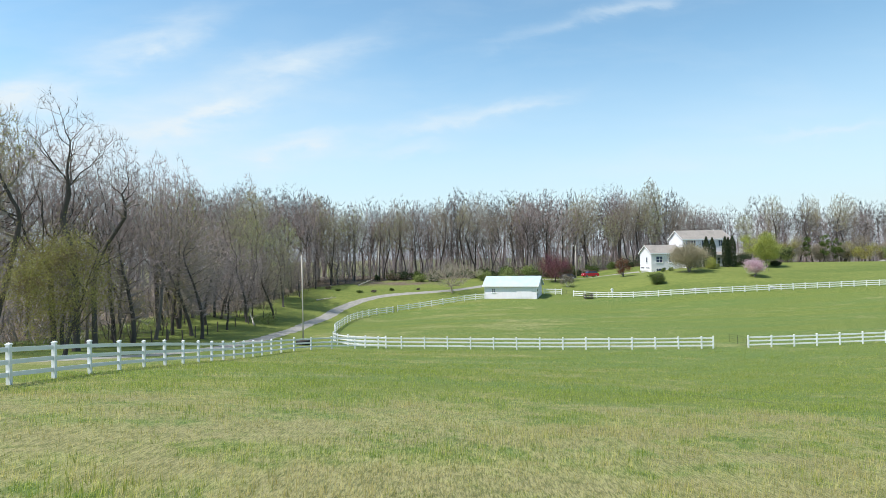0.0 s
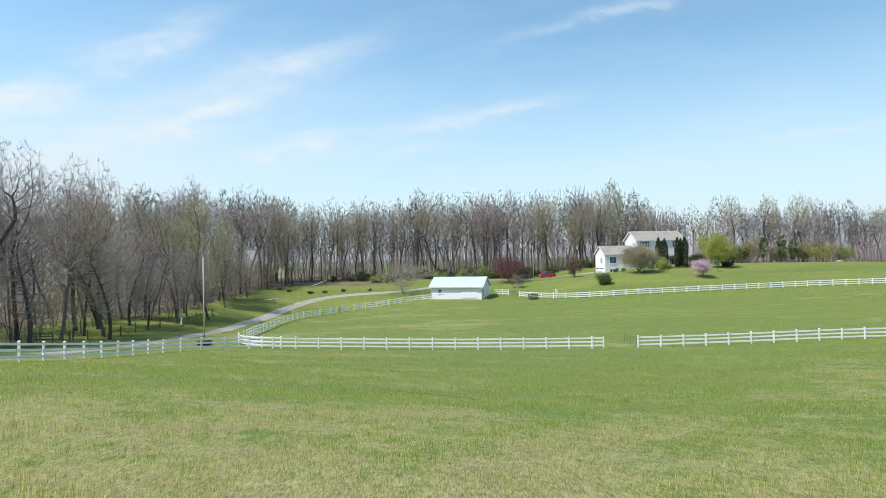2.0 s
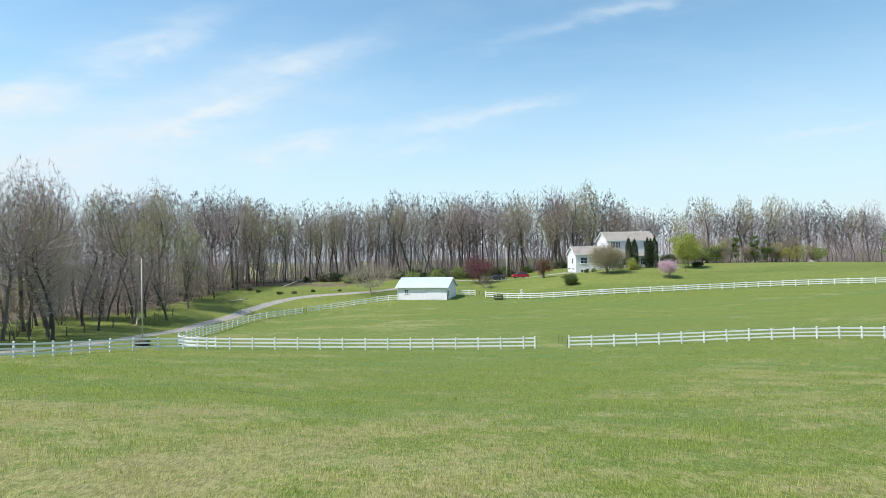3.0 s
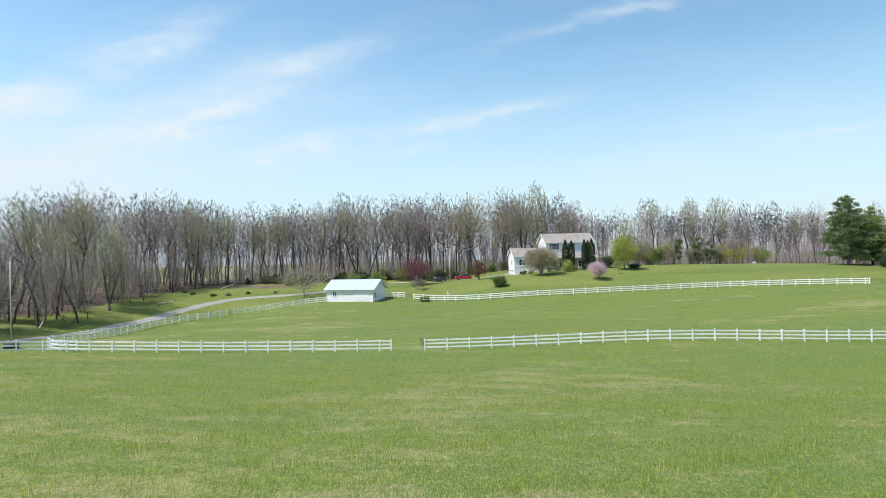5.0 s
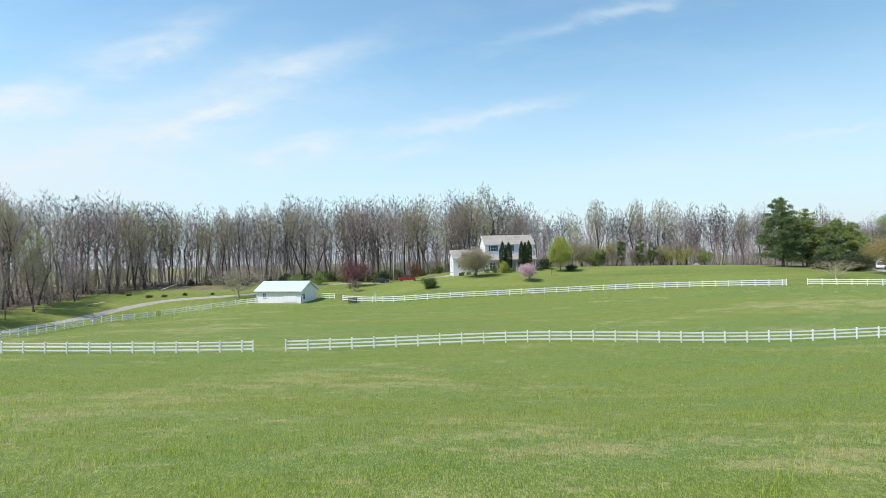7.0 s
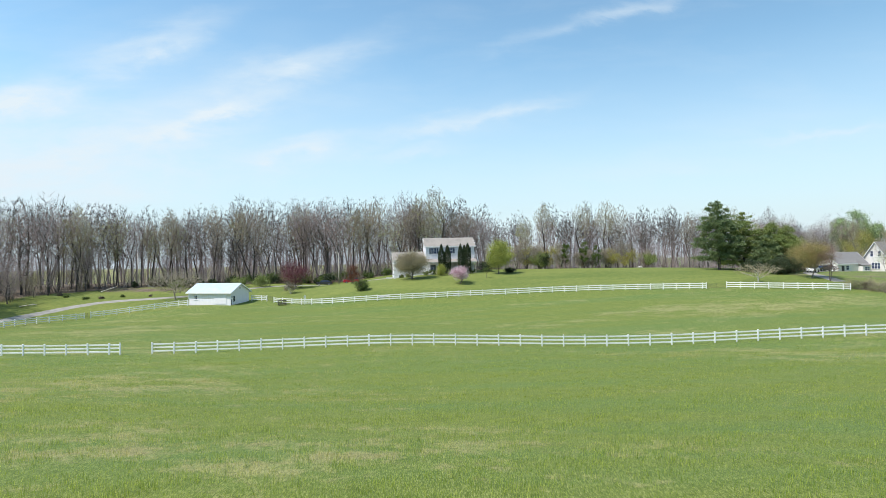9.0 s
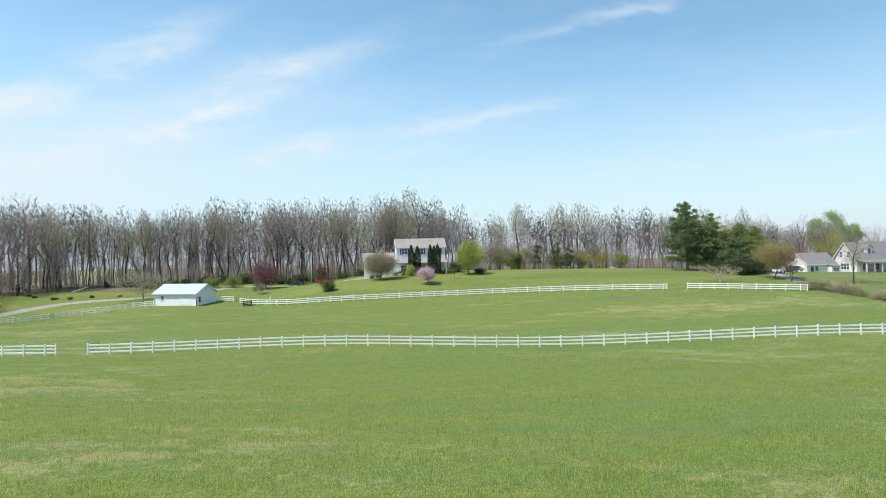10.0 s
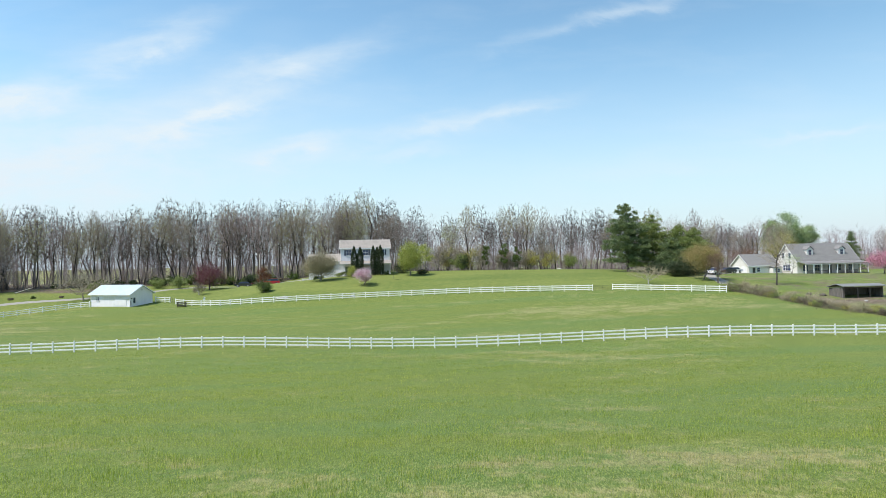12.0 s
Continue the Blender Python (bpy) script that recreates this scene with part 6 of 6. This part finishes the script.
# ---- cars ----
def make_car(x, y, turn, material, label, suv=False):
    t = thing("car", on_ground(x, y, turn, dz=0.06), label, "car", "parked cars")
    h = 1.0 if suv else 0.86
    top = 1.68 if suv else 1.42
    prof = [(-2.2, 0.36), (-2.25, 0.62), (-2.12, h - 0.04), (-1.25, h + 0.02), (1.2, h + 0.04), (2.1, h - 0.02), (2.26, 0.70), (2.24, 0.36)]
    bm = prism(bmesh.new(), [(p, q) for p, q in prof], 'y', -0.86, 0.86)
    bmesh.ops.transform(bm, matrix=Matrix.Identity(4), verts=bm.verts)
    body = part("body", bevelled(bm, 0.06, 2), material, t, smooth=False)
    cab = [(-1.32, h), (-0.62, top - 0.03), (-0.1, top), (1.0 if not suv else 1.55, top - 0.04), (1.85 if not suv else 2.05, h)]
    bm = prism(bmesh.new(), cab, 'y', -0.74, 0.74)
    part("greenhouse", bevelled(bm, 0.05, 1), M_GLASS, body, "dark car windows")
    roof = [(-0.66, top - 0.05), (-0.1, top - 0.01), (1.02 if not suv else 1.57, top - 0.06), (1.02 if not suv else 1.57, top + 0.01), (-0.1, top + 0.04), (-0.66, top + 0.0)]
    part("roof_panel", bevelled(prism(bmesh.new(), roof, 'y', -0.70, 0.70), 0.012), material, body)
    for sx in (-1.38, 1.36):
        for sy in (-0.84, 0.84):
            tyre = part("tyre", bevelled(cyl(bmesh.new(), (sx, sy - 0.11, 0.31), (sx, sy + 0.11, 0.31), 0.33, 0.33, 16), 0.03), M_RUBBER, t)
            part("rim", cyl(bmesh.new(), (sx, sy - 0.118, 0.31), (sx, sy + 0.118, 0.31), 0.2, 0.2, 12), M_GALV, tyre)
    for sy in (-0.62, 0.62):
        part("headlight", bevelled(boxes((-2.235, -2.15, sy - 0.18, sy + 0.18, 0.66, 0.80)), 0.015), M_TRIM, body)
        part("taillight", bevelled(boxes((2.19, 2.27, sy - 0.16, sy + 0.16, 0.70, 0.88)), 0.015), M_RED, body)
    part("bumper", bevelled(boxes((-2.30, -2.18, -0.82, 0.82, 0.36, 0.56)), 0.02), material, body)
    part("bumper", bevelled(boxes((2.19, 2.31, -0.82, 0.82, 0.36, 0.58)), 0.02), material, body)
    return t


make_car(40.9, 165.0, 12, M_RED, "bright red car parked on the driveway", True)
make_car(33.8, 161.8, 8, M_DARKCAR, "dark grey saloon car parked on the driveway")
make_car(156.6, 138.6, 45, M_WHITECAR, "white car parked under an orange-leafed tree", True)
make_car(162.5, 144.2, 20, M_DARKCAR, "dark car parked beside a cream garage")
make_car(165.5, 147.2, 15, M_WHITECAR, "white car parked beside a cream garage")


# ---- small things in the paddock ----
def make_feeder():
    t = thing("hay_feeder", on_ground(31.2, 127.8, 12), "weathered slatted hay feeder in the paddock", "feeder")
    for x in (-0.85, 0.85):
        for y in (-0.4, 0.4):
            part("leg", boxes((x - 0.06, x + 0.06, y - 0.06, y + 0.06, -0.1, 1.15)), M_OLDWOOD, t)
    for h in (0.28, 0.62, 0.98):
        part("rail", boxes((-0.95, 0.95, -0.48, -0.42, h, h + 0.13)), M_OLDWOOD, t)
        part("rail", boxes((-0.95, 0.95, 0.42, 0.48, h, h + 0.13)), M_OLDWOOD, t)
        part("end_rail", boxes((-0.93, -0.88, -0.41, 0.41, h, h + 0.13)), M_OLDWOOD, t)
        part("end_rail", boxes((0.88, 0.93, -0.41, 0.41, h, h + 0.13)), M_OLDWOOD, t)
    part("tray", boxes((-0.86, 0.86, -0.4, 0.4, 0.2, 0.26)), M_OLDWOOD, t)
    return t


make_feeder()


def make_bird_box():
    t = thing("bird_box", on_ground(36.3, 127.7, 8), "small white nest box on a post behind the fence", "bird box")
    part("post", boxes((-0.06, 0.06, -0.06, 0.06, -0.2, 1.3)), M_TRIM, t)
    part("box", bevelled(boxes((-0.2, 0.2, -0.17, 0.17, 1.3, 1.85)), 0.01), M_TRIM, t)
    part("roof", prism(bmesh.new(), [(-0.28, 1.82), (0.0, 2.05), (0.28, 1.82), (0.28, 1.86), (0.0, 2.10), (-0.28, 1.86)], 'y', -0.23, 0.23), M_TRIM, t)
    part("hole", cyl(bmesh.new(), (0, -0.168, 1.6), (0, -0.18, 1.6), 0.04, 0.04, 8), M_DARKTRIM, t)
    return t


make_bird_box()


def make_boulder(x, y, w, d, h, seed, label, material=None):
    bm = bmesh.new()
    bmesh.ops.create_icosphere(bm, subdivisions=3, radius=1.0)
    for v in bm.verts:
        k = 1 + 0.30 * noise.noise(v.co * 1.6 + Vector((seed, 0, 0))) + 0.10 * noise.noise(v.co * 4.1 + Vector((0, seed, 0)))
        v.co = Vector((v.co.x * w * k, v.co.y * d * k, v.co.z * h * k))
    ob = part("boulder", bm, material or M_ROCK, None, smooth=True)
    ob.matrix_basis = on_ground(x, y, seed * 30, dz=h * 0.25)
    return tagged(ob, label, "boulder", "pale boulders")


make_boulder(54.0, 127.2, 1.5, 0.7, 0.3, 1, "low pale limestone boulder on the bank")
make_boulder(70.0, 125.9, 1.0, 0.6, 0.28, 3, "low pale limestone boulder by the fence")
make_boulder(124.5, 167.6, 0.7, 0.5, 0.35, 5, "pale boulder on the hill crest")


# ---- grass ----
def make_grass(name, count, material, label, x0, x1, y0, y1, tall, wide, thin, straw=False, seed=3):
    """Blades in tufts, standing on the land; denser near the front."""
    g = np.random.default_rng(seed)
    x = g.uniform(x0, x1, count)
    y = y0 + (y1 - y0) * g.random(count) ** thin - (g.random(count) < 0.22) * g.exponential(5.0, count)
    patch = np.sin(x * 0.31 + 1.7 * np.sin(y * 0.23)) + np.sin(y * 0.47 + 1.3 * np.sin(x * 0.17)) + g.normal(0, 0.7, count)
    keep = (patch > 0.3) if straw else (patch > -2.0)
    x, y = x[keep], y[keep]
    n, blades = len(x), 5
    x, y = np.repeat(x, blades) + g.normal(0, 0.28, n * blades), np.repeat(y, blades) + g.normal(0, 0.28, n * blades)
    z = heights(x, y)
    m = len(x)
    lush = np.sin(x * 1.9 + 2.1 * np.sin(y * 1.3)) + np.sin(y * 2.3 + 1.7 * np.sin(x * 1.1)) + np.sin(x * 0.63 - y * 0.9)
    h = tall * g.uniform(0.45, 1.25, m) * np.clip(0.85 + 0.25 * lush, 0.35, 1.7)
    a = g.uniform(0, 2 * np.pi, m)
    w = wide * g.uniform(0.6, 1.3, m)
    fall = g.uniform(0.05, 0.65, m) * h
    b0 = np.stack([x - np.sin(a) * w, y + np.cos(a) * w, z - 0.02], -1)
    b1 = np.stack([x + np.sin(a) * w, y - np.cos(a) * w, z - 0.02], -1)
    tip = np.stack([x + np.cos(a) * fall, y + np.sin(a) * fall, z + h], -1)
    verts = np.stack([b0, b1, tip], 1).reshape(-1, 3)
    me = bpy.data.meshes.new(name)
    me.vertices.add(len(verts))
    me.vertices.foreach_set("co", verts.ravel())
    me.loops.add(len(verts))
    me.loops.foreach_set("vertex_index", np.arange(len(verts)))
    me.polygons.add(m)
    me.polygons.foreach_set("loop_start", np.arange(0, len(verts), 3))
    me.polygons.foreach_set("loop_total", np.full(m, 3))
    me.update(calc_edges=True)
    me.materials.append(material)
    return tagged(new(name, me), label, "grass", kind="stuff")


make_grass("meadow_grass", 150000, M_BLADE, "short green meadow grass in the near field", -16, 124, 6, 66, 0.150, 0.0070, 2.2)
make_grass("dry_grass", 60000, M_STRAW, "straw-coloured dead grass stems in the near field", -16, 124, 6, 60, 0.200, 0.0045, 2.0, True, 8)
